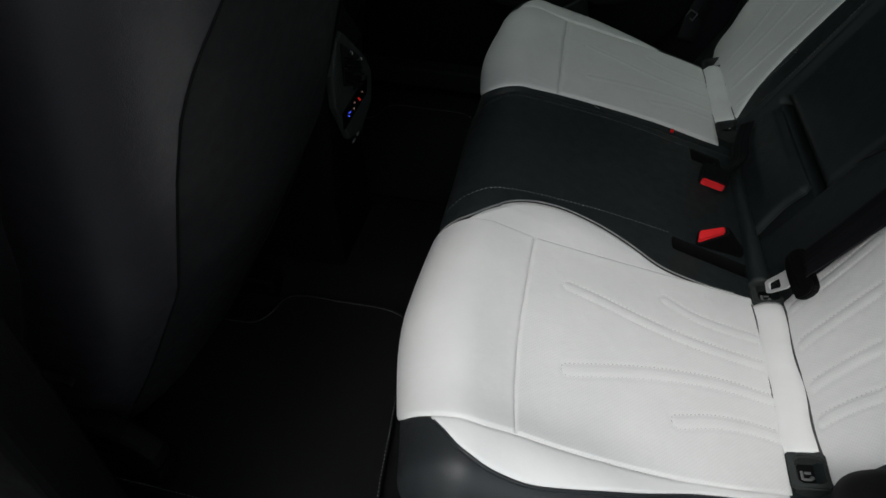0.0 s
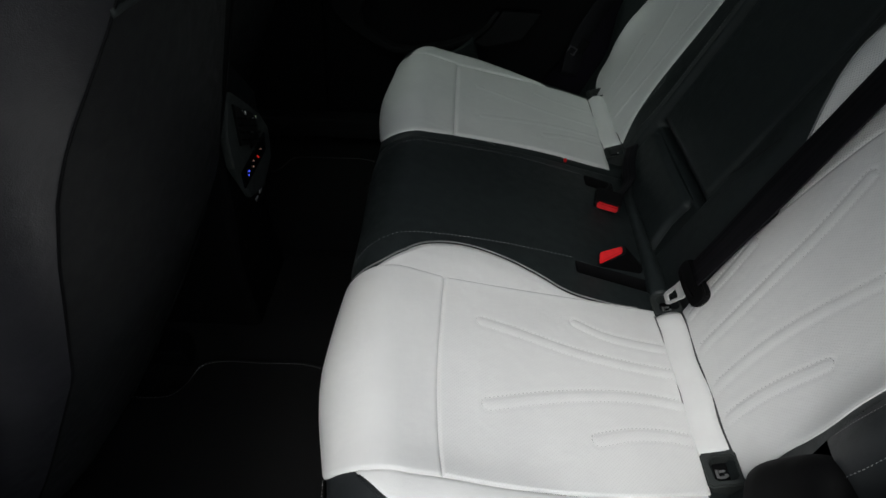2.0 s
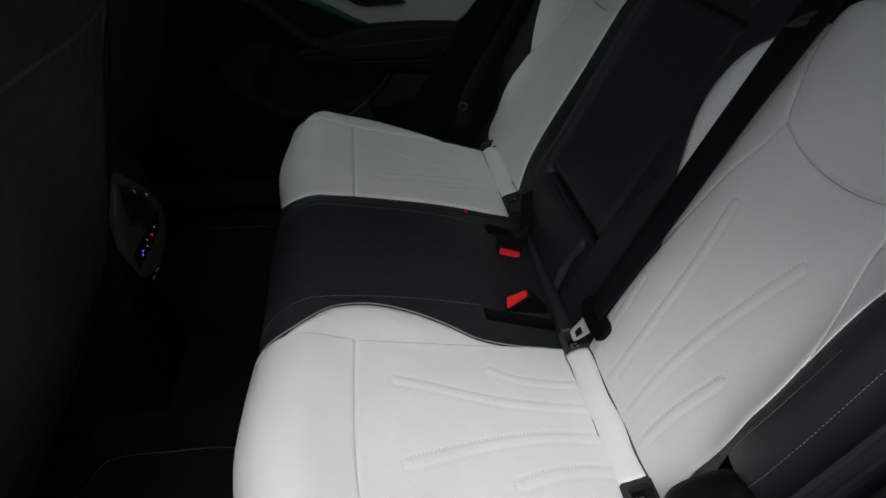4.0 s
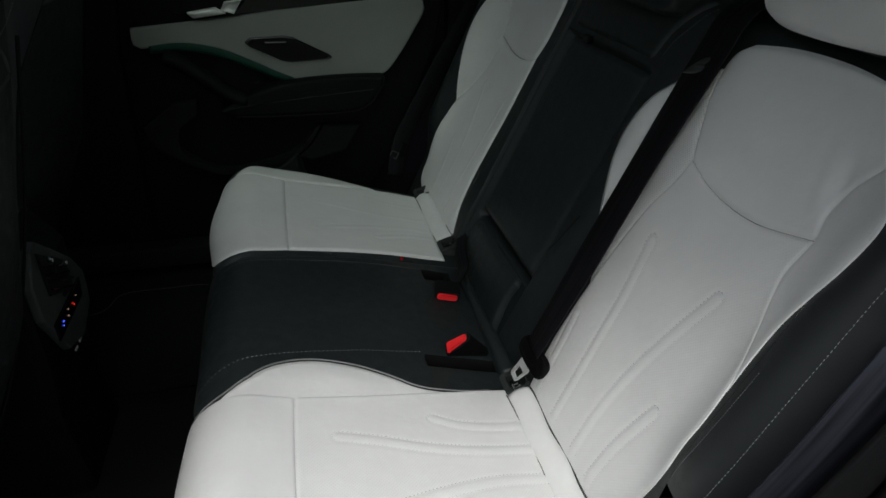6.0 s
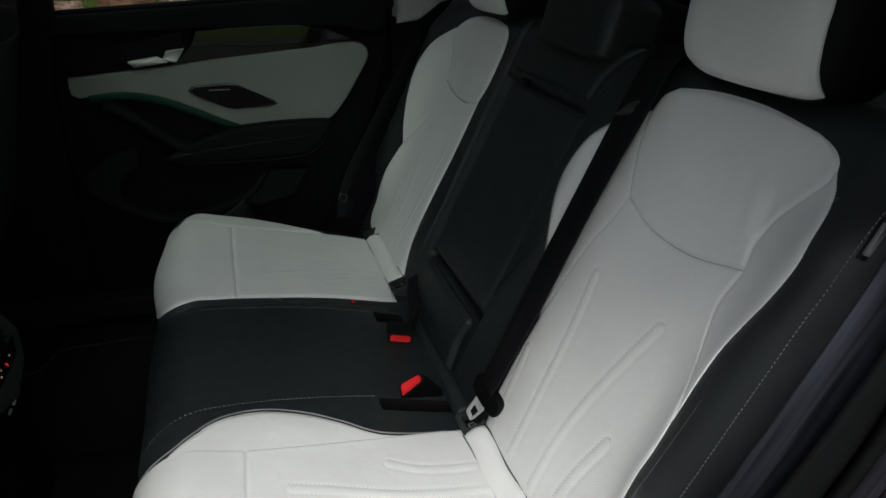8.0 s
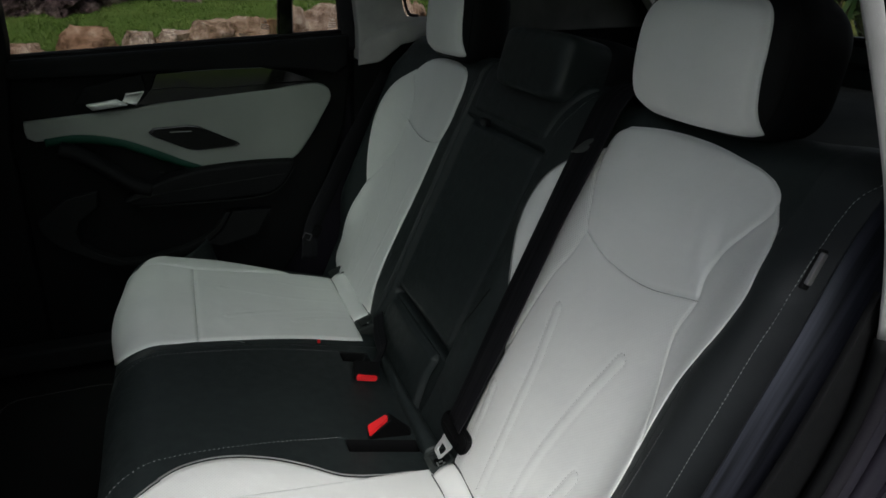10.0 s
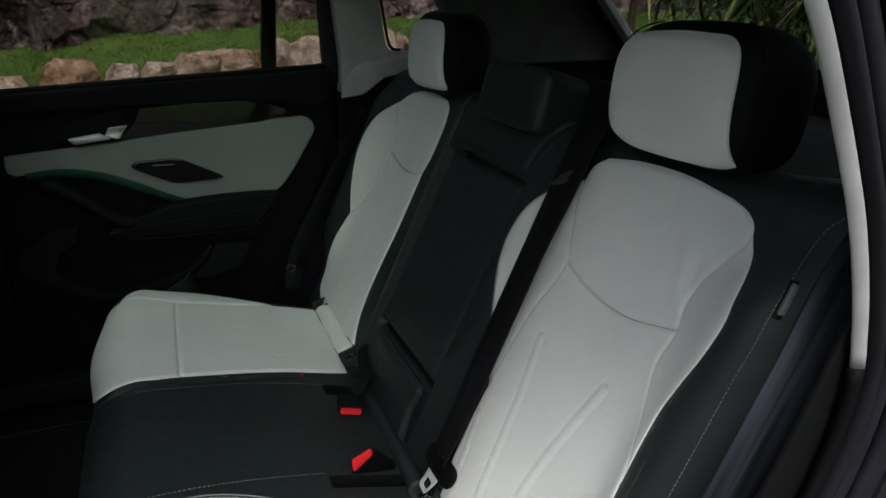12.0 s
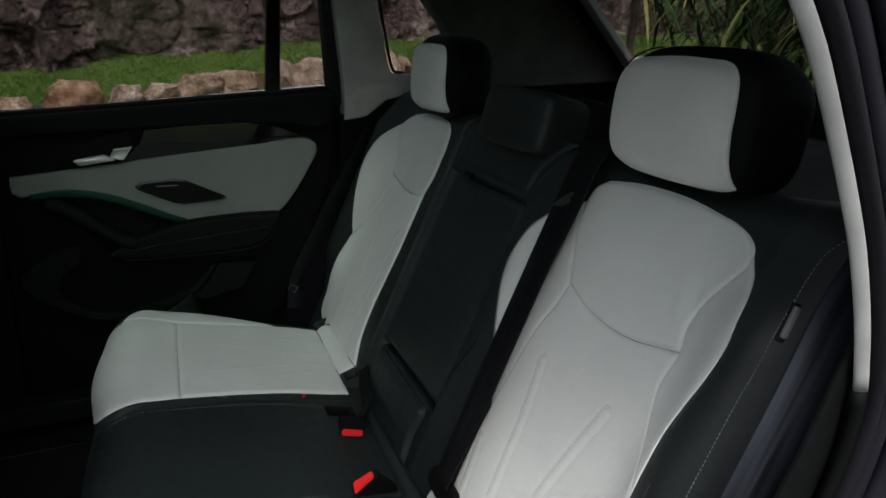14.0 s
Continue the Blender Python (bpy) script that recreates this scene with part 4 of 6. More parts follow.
def isofix_box():
    ob = thing("child_seat_anchor", "black plastic child-seat anchor pocket with moulded emblem", "anchor pocket", "child-seat anchors")
    lean = Euler((0, radians(-18), 0)).to_matrix()
    bm = bmesh.new()
    rings = []
    for x0, x1, half, deep in ((-0.0225, 0.0215, 0.0235, 0.006), (-0.0135, 0.0165, 0.0155, 0.006), (-0.0125, 0.0155, 0.0145, -0.018), (-0.0225, 0.0215, 0.0235, -0.018)):
        cut = 0.005
        corner = [(x0 + cut, -half), (x1 - cut, -half), (x1, cut - half), (x1, half - cut), (x1 - cut, half), (x0 + cut, half), (x0, half - cut), (x0, cut - half)]
        rings.append([bm.verts.new(lean @ Vector((x, y, deep))) for x, y in corner])
    for a, b in zip(rings, rings[1:] + rings[:1]):
        for k in range(8):
            bm.faces.new((a[k - 1], a[k], b[k], b[k - 1]))
    rims = [e for e in bm.edges if all(v in rings[0] for v in e.verts) or all(v in rings[1] for v in e.verts)]
    bmesh.ops.bevel(bm, geom=rims, offset=0.0022, segments=2, affect="EDGES")
    part("pocket_frame", bm, CONSOLE_TRIM, ob, "black pocket frame with rounded rim")
    part("flap", box((0.034, 0.034, 0.004), lean @ Vector((0.0015, 0, -0.012)), lean, 0.001), BLACK_PLASTIC, ob, "hinged black flap")
    bm = bmesh.new()
    for at, size in (((-0.006, 0.001, 0), (0.003, 0.011, 0.0016)), ((-0.001, -0.004, 0), (0.009, 0.003, 0.0016)), ((0.004, -0.002, 0), (0.004, 0.004, 0.0016)), ((0.000, 0.004, 0), (0.007, 0.003, 0.0016))):
        other = box(size, lean @ (Vector(at) + Vector((0.000, 0, -0.0095))), lean, 0.0005, 1)
        me = bpy.data.meshes.new("tmp")
        other.to_mesh(me)
        other.free()
        bm.from_mesh(me)
        bpy.data.meshes.remove(me)
    part("emblem", bm, EMBLEM, ob, "pale moulded child-seat emblem")
    return ob


def anchors():
    first = isofix_box()
    first.location = (0.0, -0.226, 0.2645)
    for y in (-0.505, 0.226, 0.502):
        copy_thing(first, Matrix.Translation((0.0, y, 0.2645)))


def headrest(y, width, label, tall=0.0):
    ob = thing("headrest", label, "headrest", "outer headrests")
    tilt = Euler((0, radians(4), 0)).to_matrix()
    c = Vector((0.285, y, 0.900))
    cover = cushion_blob("cover", (0.062, width / 2 + 0.021, 0.080 + tall), c, tilt, 0.56, BLACK_DEEP, ob, "black leather headrest sides and rear")
    for v in cover.data.vertices:
        # rounder upper corners, fuller lower ones
        out, up = min(1.0, abs(v.co.y - y) / (width / 2 + 0.021)), v.co.z - c.z
        v.co.z += -0.30 * out ** 4 * up if up > 0 else 0.15 * out ** 2 * up

    def face(p, h):
        yy, zz = p[:, 0], p[:, 1]
        u, v = (yy - y) / (width / 2 + 0.026), (zz - 0.900) / (0.080 + tall)
        depth = 0.062 * np.clip(1 - np.abs(u) ** 3.571 - np.abs(v) ** 3.571, 0.02, 1) ** 0.28
        return np.stack([c.x - depth - h + (zz - 0.905) * 0.07, yy, zz], 1)

    w = width / 2
    side = [(0.62, 0.828), (0.84, 0.8275), (0.945, 0.829), (1.000, 0.834), (0.975, 0.862), (0.945, 0.895), (0.935, 0.918), (0.912, 0.936), (0.868, 0.949), (0.80, 0.958), (0.70, 0.9645), (0.60, 0.967)]
    soft = [(0.60, 0.829), (0.84, 0.836), (1.02, 0.853), (1.11, 0.885), (1.12, 0.92), (1.06, 0.945), (0.90, 0.961), (0.60, 0.967)]
    panel("front_pad", [(y + w * k, z) for k, z in soft], [(y - w * k, z) for k, z in side], face, 0.006, WHITE, ob, "smooth white leather front", 60, 60, groove=0.0045, wide=0.006, crown=0.003, last=[(y + w * 0.60, 0.967), (y, 0.9695), (y - w * 0.60, 0.9672)], first=[(y + w * 0.60, 0.829), (y, 0.827), (y - w * 0.62, 0.829)])
    for s in (-1, 1):
        ring = []
        for t in np.linspace(-0.9, 0.9, 40):
            g = lambda q, e: math.copysign(abs(q) ** e, q)
            v, rest = g(math.sin(t * 1.35), 0.56), g(math.cos(t * 1.35), 0.56)
            lo = 1.02
            spot = Vector((-0.0625 * rest * g(math.cos(lo), 0.56), s * (width / 2 + 0.0263) * rest * g(math.sin(lo), 0.56), 0.0803 * v))
            ring.append(tuple(tilt @ spot + c))
        sweep("side_seam", ring, ring_profile(0.0010, n=6), BLACK_DEEP, ob, "stitched black seam", up=(1, 0.3, 0))
    for dy in (-0.06, 0.06):
        sweep("post", [(0.29, y + dy, 0.83), (0.30, y + dy, 0.78)], ring_profile(0.006, n=12), CHROME, ob, "chrome headrest post")


def middle_headrest():
    ob = thing("middle_headrest", "low black leather middle headrest pushed down", "headrest")
    cushion_blob("pad", (0.052, 0.110, 0.053), (0.276, 0.000, 0.845), Euler((0, radians(14), 0)).to_matrix(), 0.30, BLACK, ob)
    cushion_blob("rear_cover", (0.050, 0.102, 0.046), (0.352, -0.012, 0.842), Euler((0, radians(14), 0)).to_matrix(), 0.35, DARK_TRIM, ob, "matt black rear shell")
    for dy in (-0.05, 0.05):
        sweep("post", [(0.29, dy - 0.02, 0.82), (0.29, dy - 0.02, 0.78)], ring_profile(0.006, n=10), BLACK_PLASTIC, ob)


def belts():
    ob = thing("middle_seat_belt", "black webbing belt hanging down the backrest with steel tongue", "seat belt")
    p = curve([(-0.206, 0.885), (-0.213, 0.84), (-0.2175, 0.795), (-0.2195, 0.735), (-0.2215, 0.66), (-0.227, 0.58), (-0.238, 0.45), (-0.244, 0.385), (-0.2475, 0.334)], 70)
    off = 0.016 + 0.019 * np.linspace(0, 1, 70) ** 1.6
    at = back_face(p, off)
    nn = back_face(p, off + 0.010) - at
    nn = nn + np.array([0.0, 0.0016, 0.0])
    sweep("webbing", at, flat_profile(0.068, 0.003), BELT, ob, "double layer of black webbing", up=nn, taper=np.interp(np.linspace(0, 1, 70), [0, 0.25, 0.42, 0.75, 1], [1.1, 1.12, 1.0, 1.0, 0.80]))

    # raised creases; their highlight comes from the paler webbing
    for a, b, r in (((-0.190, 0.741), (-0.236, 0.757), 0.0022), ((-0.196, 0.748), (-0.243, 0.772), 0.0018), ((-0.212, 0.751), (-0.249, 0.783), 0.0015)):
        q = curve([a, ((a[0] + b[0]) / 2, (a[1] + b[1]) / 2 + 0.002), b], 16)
        sweep("fold", back_face(q, np.full(16, 0.0190)), ring_profile(2.8 * r, 1.2 * r, 10), BELT_GLINT, ob, "crease across the webbing, its glint a paler colour", up=(-0.9, 0, 0.4), taper=np.sin(np.linspace(0.15, math.pi - 0.15, 16)))

    def on_plane(points, off):
        """Points (y, z) on the backrest's plane, off metres in front of it."""
        return [Vector((0.02 + 0.442 * (z - 0.28) - off * 1.093, y, z)) for y, z in points]

    def plate(front, back):
        bm = bmesh.new()
        lo, hi = [bm.verts.new(v) for v in back], [bm.verts.new(v) for v in front]
        bm.faces.new(lo), bm.faces.new(hi)
        for k in range(len(lo)):
            bm.faces.new((lo[k], lo[k - 1], hi[k - 1], hi[k]))
        bmesh.ops.recalc_face_normals(bm, faces=bm.faces[:])
        return bm

    rim = [tuple(v) for v in curve([(-0.204, 0.333), (-0.208, 0.323), (-0.225, 0.3185), (-0.25, 0.3175), (-0.275, 0.3195), (-0.287, 0.322), (-0.2915, 0.329), (-0.2915, 0.342), (-0.284, 0.348), (-0.25, 0.348), (-0.215, 0.346), (-0.205, 0.341), (-0.204, 0.333)], 48)][:-1]
    bm = plate(on_plane(rim, 0.0310), on_plane(rim, 0.0215))
    bmesh.ops.bevel(bm, geom=[e for e in bm.edges if e.calc_length() < 0.012], offset=0.002, segments=2, affect="EDGES")
    grip = part("tongue_grip", bm, BLACK_PLASTIC, ob, "black plastic grip of the tongue")
    ridge = [(-0.213, 0.3275), (-0.213, 0.3300), (-0.245, 0.3285), (-0.275, 0.3320), (-0.275, 0.3295), (-0.245, 0.3260)]
    part("grip_ridge", plate(on_plane(ridge, 0.0335), on_plane(ridge, 0.030)), BLACK_PLASTIC, grip)
    outer = [(-0.2255, 0.306), (-0.2215, 0.288), (-0.2235, 0.2835), (-0.2425, 0.2825), (-0.2455, 0.286), (-0.2575, 0.311), (-0.2555, 0.3205), (-0.2275, 0.3205)]
    hole = [(-0.2312, 0.303), (-0.2285, 0.2908), (-0.2295, 0.2885), (-0.2405, 0.2878), (-0.2427, 0.2897), (-0.2490, 0.303), (-0.2475, 0.3052), (-0.2330, 0.3052)]
    bm = bmesh.new()
    rings = [[bm.verts.new(v) for v in on_plane(line, off)] for off in (0.0285, 0.0260) for line in (outer, hole)]
    for k in range(8):
        for q0, q1 in ((0, 1), (2, 3), (0, 2), (1, 3)):
            bm.faces.new((rings[q0][k - 1], rings[q0][k], rings[q1][k], rings[q1][k - 1]))
    part("tongue", bm, PLATE, ob, "brushed steel latch plate with a square hole")
    side = thing("outer_seat_belt", "black webbing belt between backrest and door opening", "seat belt", "outer seat belts")
    p = curve([(0.214, -0.672, 0.860), (0.184, -0.669, 0.815), (0.166, -0.668, 0.780), (0.145, -0.668, 0.722), (0.118, -0.667, 0.650), (0.081, -0.665, 0.55), (0.020, -0.662, 0.42), (-0.022, -0.66, 0.34)], 50)
    sweep("webbing", p, flat_profile(0.058, 0.002), SHEEN_BELT, side, up=(-0.35, -1, 0.3))
    part("belt_anchor", box((0.05, 0.012, 0.05), (-0.033, -0.658, 0.325), Euler((0, radians(25), 0)).to_matrix(), 0.005), BLACK_PLASTIC, side, "black plastic belt anchor cover")
    sweep("belt_edge", p + np.array([0.026, -0.002, -0.012]), ring_profile(0.0016, n=6), BELT, side, "thick woven edge of the webbing", up=(0, 1, 0))
    strap = thing("belt_strap", "short black webbing strap behind the tipped buckle", "seat belt")
    p = curve([(-0.036, 0.042, 0.280), (-0.018, 0.062, 0.284), (0.000, 0.100, 0.282), (0.008, 0.150, 0.286), (0.020, 0.195, 0.300)], 40)
    sweep("webbing", p, flat_profile(0.030, 0.0024), BELT, strap, up=(-0.75, 0, 0.66))

    def prism(face, way, grow, start=0.0):
        """A block with one face (four corners, grown about its middle), drawn out along a way."""
        mid = sum((Vector(c) for c in face), Vector()) / 4
        low = [mid + (Vector(c) - mid) * grow + Vector(way) * start for c in face]
        bm = bmesh.new()
        a, b = [bm.verts.new(c) for c in low], [bm.verts.new(c + Vector(way)) for c in low]
        bm.faces.new(a), bm.faces.new(b)
        for k in range(4):
            bm.faces.new((a[k - 1], a[k], b[k], b[k - 1]))
        bmesh.ops.recalc_face_normals(bm, faces=bm.faces[:])
        bmesh.ops.bevel(bm, geom=bm.edges[:], offset=0.0018, segments=2, affect="EDGES")
        return bm

    for label, face, way in (
        ("black seat-belt buckle with bright red release button", ((-0.099, -0.1515, 0.302), (-0.068, -0.1566, 0.321), (-0.066, -0.1619, 0.3115), (-0.098, -0.1598, 0.2845)), (0.042, 0.014, -0.052)),
        ("black seat-belt buckle with red release button, tipped over", ((-0.075, 0.0128, 0.289), (-0.039, -0.0033, 0.288), (-0.042, -0.0064, 0.278), (-0.078, 0.0092, 0.278)), (0.006, 0.030, 0.010)),
    ):
        b = thing("belt_buckle", label, "belt buckle", "belt buckles")
        part("housing", prism(face, way, 1.22), BLACK_PLASTIC, b)
        out = Vector(way).normalized() * -0.005
        part("release_button", prism(face, out, 0.98, -0.3), RED, b, "red release button")
    far = thing("outer_seat_belt", "black webbing belt beside the closed door with steel tongue", "seat belt", "outer seat belts")
    p = curve([(0.20, 0.700, 0.74), (0.12, 0.700, 0.60), (0.04, 0.692, 0.46), (-0.03, 0.665, 0.34), (-0.05, 0.64, 0.25)], 40)
    sweep("webbing", p, flat_profile(0.046, 0.0018), BELT, far, up=(0.2, -1, 0.1))
    tilt = Euler((0, radians(25), 0)).to_matrix()
    part("tongue_grip", box((0.022, 0.008, 0.036), (-0.022, 0.656, 0.326), tilt, 0.003), BLACK_PLASTIC, far)
    for off, size in (((0, 0, 0.009), (0.022, 0.002, 0.003)), ((0, 0, -0.009), (0.022, 0.002, 0.003)), ((-0.010, 0, 0), (0.003, 0.002, 0.020)), ((0.010, 0, 0), (0.003, 0.002, 0.020))):
        part("tongue", box(size, Vector((-0.049, 0.653, 0.314)) + tilt @ Vector(off), tilt, 0.0006, 1), SLOT_GREY, far, "dull steel latch plate")



def hinge_cover():
    ob = thing("seat_hinge_cover", "rounded black plastic cover over the seat hinge", "hinge cover")
    cushion_blob("cover", (0.050, 0.052, 0.064), (0.048, -0.588, 0.330), Euler((radians(20), radians(24), 0)).to_matrix(), 0.6, BLACK_PLASTIC, ob)


near_seat = thing("rear_seat", "wide rear seat in white and black leather with folding middle section", "car seat", "rear seats", at=(-0.2, -0.3, 0.0))
far_seat = thing("rear_seat", "narrow rear seat in white and black leather beside the closed door", "car seat", "rear seats", at=(-0.2, 0.4, 0.0))
seat_cushions()
seat_backs()
seat_rolls()
anchors()
headrest(-0.376, 0.195, "padded headrest with white leather front and black sides")
headrest(0.376, 0.195, "padded headrest with white leather front and black sides", 0.008)
middle_headrest()
belts()
hinge_cover()


# ---- car body round the seats ----
def car_shell():
    bm = slab([(-2.3, -0.72), (0.9, -0.72), (0.9, 0.72), (-2.3, 0.72)], 0.06, "z", -0.07)
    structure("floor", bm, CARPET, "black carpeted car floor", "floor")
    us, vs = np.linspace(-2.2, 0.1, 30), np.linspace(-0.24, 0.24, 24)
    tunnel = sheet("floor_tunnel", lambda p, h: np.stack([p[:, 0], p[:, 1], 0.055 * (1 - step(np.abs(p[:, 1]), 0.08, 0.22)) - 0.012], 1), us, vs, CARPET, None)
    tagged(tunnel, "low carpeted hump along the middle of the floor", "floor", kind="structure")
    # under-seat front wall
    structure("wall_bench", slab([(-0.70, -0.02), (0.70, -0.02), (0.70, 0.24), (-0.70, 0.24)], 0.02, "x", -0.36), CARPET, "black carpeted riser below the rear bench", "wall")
    # roof and ends; the roof opening is unseen, added and sized for top light
    bm = bmesh.new()
    for outline in ([(-1.6, -0.70), (0.95, -0.66), (0.95, -0.44), (-1.6, -0.44)], [(-1.6, 0.44), (0.95, 0.44), (0.95, 0.66), (-1.6, 0.70)], [(0.02, -0.44), (0.95, -0.44), (0.95, 0.44), (0.02, 0.44)], [(-1.6, -0.44), (-1.0, -0.44), (-1.0, 0.44), (-1.6, 0.44)], [(-0.50, -0.44), (-0.38, -0.44), (-0.38, 0.44), (-0.50, 0.44)]):
        other = slab(outline, 0.05, "z", 1.22)
        me = bpy.data.meshes.new("tmp")
        other.to_mesh(me)
        other.free()
        bm.from_mesh(me)
        bpy.data.meshes.remove(me)
    structure("ceiling", bm, GREY_TRIM, "pale grey cloth headliner round an added roof opening", "ceiling")
    bm = bmesh.new()
    for outline in ([(-1.62, -0.72), (0.97, -0.70), (0.97, -0.45), (-1.62, -0.45)], [(-1.62, 0.45), (0.97, 0.45), (0.97, 0.70), (-1.62, 0.72)], [(0.03, -0.45), (0.97, -0.45), (0.97, 0.45), (0.03, 0.45)], [(-1.62, -0.45), (-1.01, -0.45), (-1.01, 0.45), (-1.62, 0.45)]):
        other = slab(outline, 0.012, "z", 1.274)
        me = bpy.data.meshes.new("tmp")
        other.to_mesh(me)
        other.free()
        bm.from_mesh(me)
        bpy.data.meshes.remove(me)
    structure("roof_panel", bm, BODY_DARK, "dark painted roof skin round the added glass", "roof")
    # unseen pane over the added opening, brightening the seats from above
    structure("window_roof_added", slab([(-1.01, -0.45), (0.03, -0.45), (0.03, 0.45), (-1.01, 0.45)], 0.004, "z", 1.272), ADDED_ROOF_GLASS, "unseen tinted roof glass, added to let in light from above", "roof window")
    structure("wall_far_body", slab([(-1.1, -0.2), (0.95, -0.2), (0.95, 0.86), (0.16, 0.85), (0.10, 0.80), (-1.1, 0.74)], 0.03, "y", 0.785), BODY_DARK, "dark body side behind the closed door", "body side")
    structure("wall_front", slab([(-0.75, -0.1), (0.75, -0.1), (0.75, 0.72), (-0.75, 0.72)], 0.5, "x", -2.3), BLACK_PLASTIC, "black dashboard across the front of the cabin", "dashboard")
    for y in (-0.745, 0.741):
        structure("window_front_side", slab([(-2.3, 0.77), (-0.86, 0.80), (-0.80, 1.22), (-1.7, 1.22)], 0.004, "y", y), GLASS, "tinted front side window", "car window")
    bm = bmesh.new()
    verts = [bm.verts.new(v) for v in ((-2.35, -0.72, 0.72), (-2.35, 0.72, 0.72), (-1.6, 0.66, 1.25), (-1.6, -0.66, 1.25))]
    bm.faces.new(verts)
    structure("window_windscreen", bm, GLASS, "tinted windscreen above the dashboard", "windscreen")
    # tailgate with its window
    g = thing("tailgate", "dark tailgate with large rear window behind the luggage space", "tailgate", kind="structure")
    lean = Matrix(((1, 0, -1.1, 1.1 * 0.93 + 0.05), (0, 1, 0, 0), (0, 0, 1, 0), (0, 0, 0, 1)))

    def leaned(bm):
        bmesh.ops.transform(bm, matrix=lean, verts=bm.verts[:])
        return bm

    part("lower_panel", slab([(-0.72, 0.0), (0.72, 0.0), (0.72, 0.88), (-0.72, 0.88)], 0.05, "x", 1.03), CONSOLE_TRIM, g, "charcoal lower tailgate trim")
    for s in (-1, 1):
        part("window_frame", leaned(slab([(s * 0.655, 0.86), (s * 0.76, 0.86), (s * 0.74, 1.24), (s * 0.62, 1.24)], 0.04, "x", 0.92)), DARK_TRIM, g)
        part("frame_trim", leaned(slab([(s * 0.615, 0.88), (s * 0.66, 0.88), (s * 0.63, 1.24), (s * 0.585, 1.24)], 0.03, "x", 0.925, 0.006)), EDGE_TRIM, g, "grey trim round the rear window")
    part("sill_strip", box((0.03, 1.24, 0.02), (1.02, 0, 0.884), bevel=0.006), GLOSS_BLACK, g)
    part("sill_strip", box((0.02, 1.24, 0.012), (1.015, 0, 0.835), bevel=0.004), GLOSS_BLACK, g)
    part("window_pane", leaned(slab([(-0.63, 0.87), (0.63, 0.87), (0.60, 1.24), (-0.60, 1.24)], 0.004, "x", 0.945)), GLASS, g, "tinted rear glass")
    structure("luggage_cover", slab([(0.40, -0.64), (1.02, -0.64), (1.02, 0.64), (0.40, 0.64)], 0.012, "z", 0.78, 0.004), cloth("charcoal_cover_cloth", (0.045, 0.048, 0.047)), "charcoal fabric luggage cover behind the backrest", "luggage cover")
    structure("baseboard", box((1.30, 0.06, 0.060), (-0.95, 0.685, 0.052), bevel=0.012, segments=3), DARK_TRIM, "dark plastic sill plate below the closed door", "door sill")


def pillar_far():
    ob = thing("wall_rear_side", "pale grey pillar trim with small quarter window", "pillar", kind="structure")
    p = [(0.085, 1.22), (0.105, 1.0), (0.121, 0.857), (0.121, 0.764), (0.177, 0.771), (0.205, 0.793), (0.232, 0.815), (0.265, 0.822), (0.304, 0.838), (0.50, 0.845), (0.50, 0.886), (0.275, 0.884), (0.254, 0.888), (0.246, 0.90), (0.228, 0.987), (0.212, 1.07), (0.205, 1.12), (0.22, 1.14), (0.30, 1.15), (0.30, 1.22)]
    part("pillar_trim", slab(p, 0.06, "y", 0.70, 0.006), GREY_TRIM, ob, "pale grey cloth-covered pillar trim")
    q = [(0.34, 1.22), (0.33, 1.10), (0.352, 1.075), (0.40, 1.02), (0.455, 0.93), (0.47, 0.886), (0.52, 0.845), (1.06, 0.868), (0.72, 1.22)]
    xs = np.linspace(0.122, 0.50, 60)
    top_z = np.interp(xs, [0.122, 0.150, 0.192, 0.293, 0.5], [0.800, 0.840, 0.866, 0.883, 0.887])
    low_z = np.interp(xs, [0.122, 0.177, 0.205, 0.232, 0.265, 0.304, 0.5], [0.764, 0.771, 0.793, 0.815, 0.822, 0.838, 0.85])

    def swell(p, h):
        k, v = np.rint(p[:, 0]).astype(int), p[:, 1]
        out = 0.020 * step(xs[k], 0.130, 0.21) * step(v, 0.0, 0.28) * (1 - step(v, 0.94, 1.0)) - 0.004 * (1 - step(v, 0.0, 0.05)) - 0.004 * step(v, 0.98, 1.0)
        return np.stack([xs[k], 0.699 - out, top_z[k] + (low_z[k] - top_z[k]) * v], 1)

    sheet("window_ledge", swell, np.arange(60), np.r_[np.linspace(0, 0.3, 14), np.linspace(0.35, 1, 14)], GREY_TRIM, ob, "pale swelling ledge below the quarter window")
    part("rear_pillar_trim", slab(q, 0.06, "y", 0.695, 0.006), REAR_TRIM, ob, "dark grey rear pillar trim")
    part("lower_trim", slab([(0.10, 0.0), (1.09, 0.0), (1.09, 0.872), (0.50, 0.856), (0.30, 0.845), (0.22, 0.825), (0.17, 0.79), (0.11, 0.775)], 0.045, "y", 0.708), BLACK_PLASTIC, ob, "black side trim beside the backrest")
    part("quarter_pane", slab([(0.20, 0.87), (0.52, 0.87), (0.52, 1.2), (0.20, 1.2)], 0.004, "y", 0.752), GLASS, ob, "tinted quarter window glass")
    seal = curve([(0.285, 0.889), (0.262, 0.891), (0.253, 0.903), (0.234, 0.99), (0.218, 1.07)], 30)
    sweep("window_seal", [(x, 0.70, z) for x, z in seal], ring_profile(0.004, n=8), RUBBER, ob, up=(0, 1, 0))


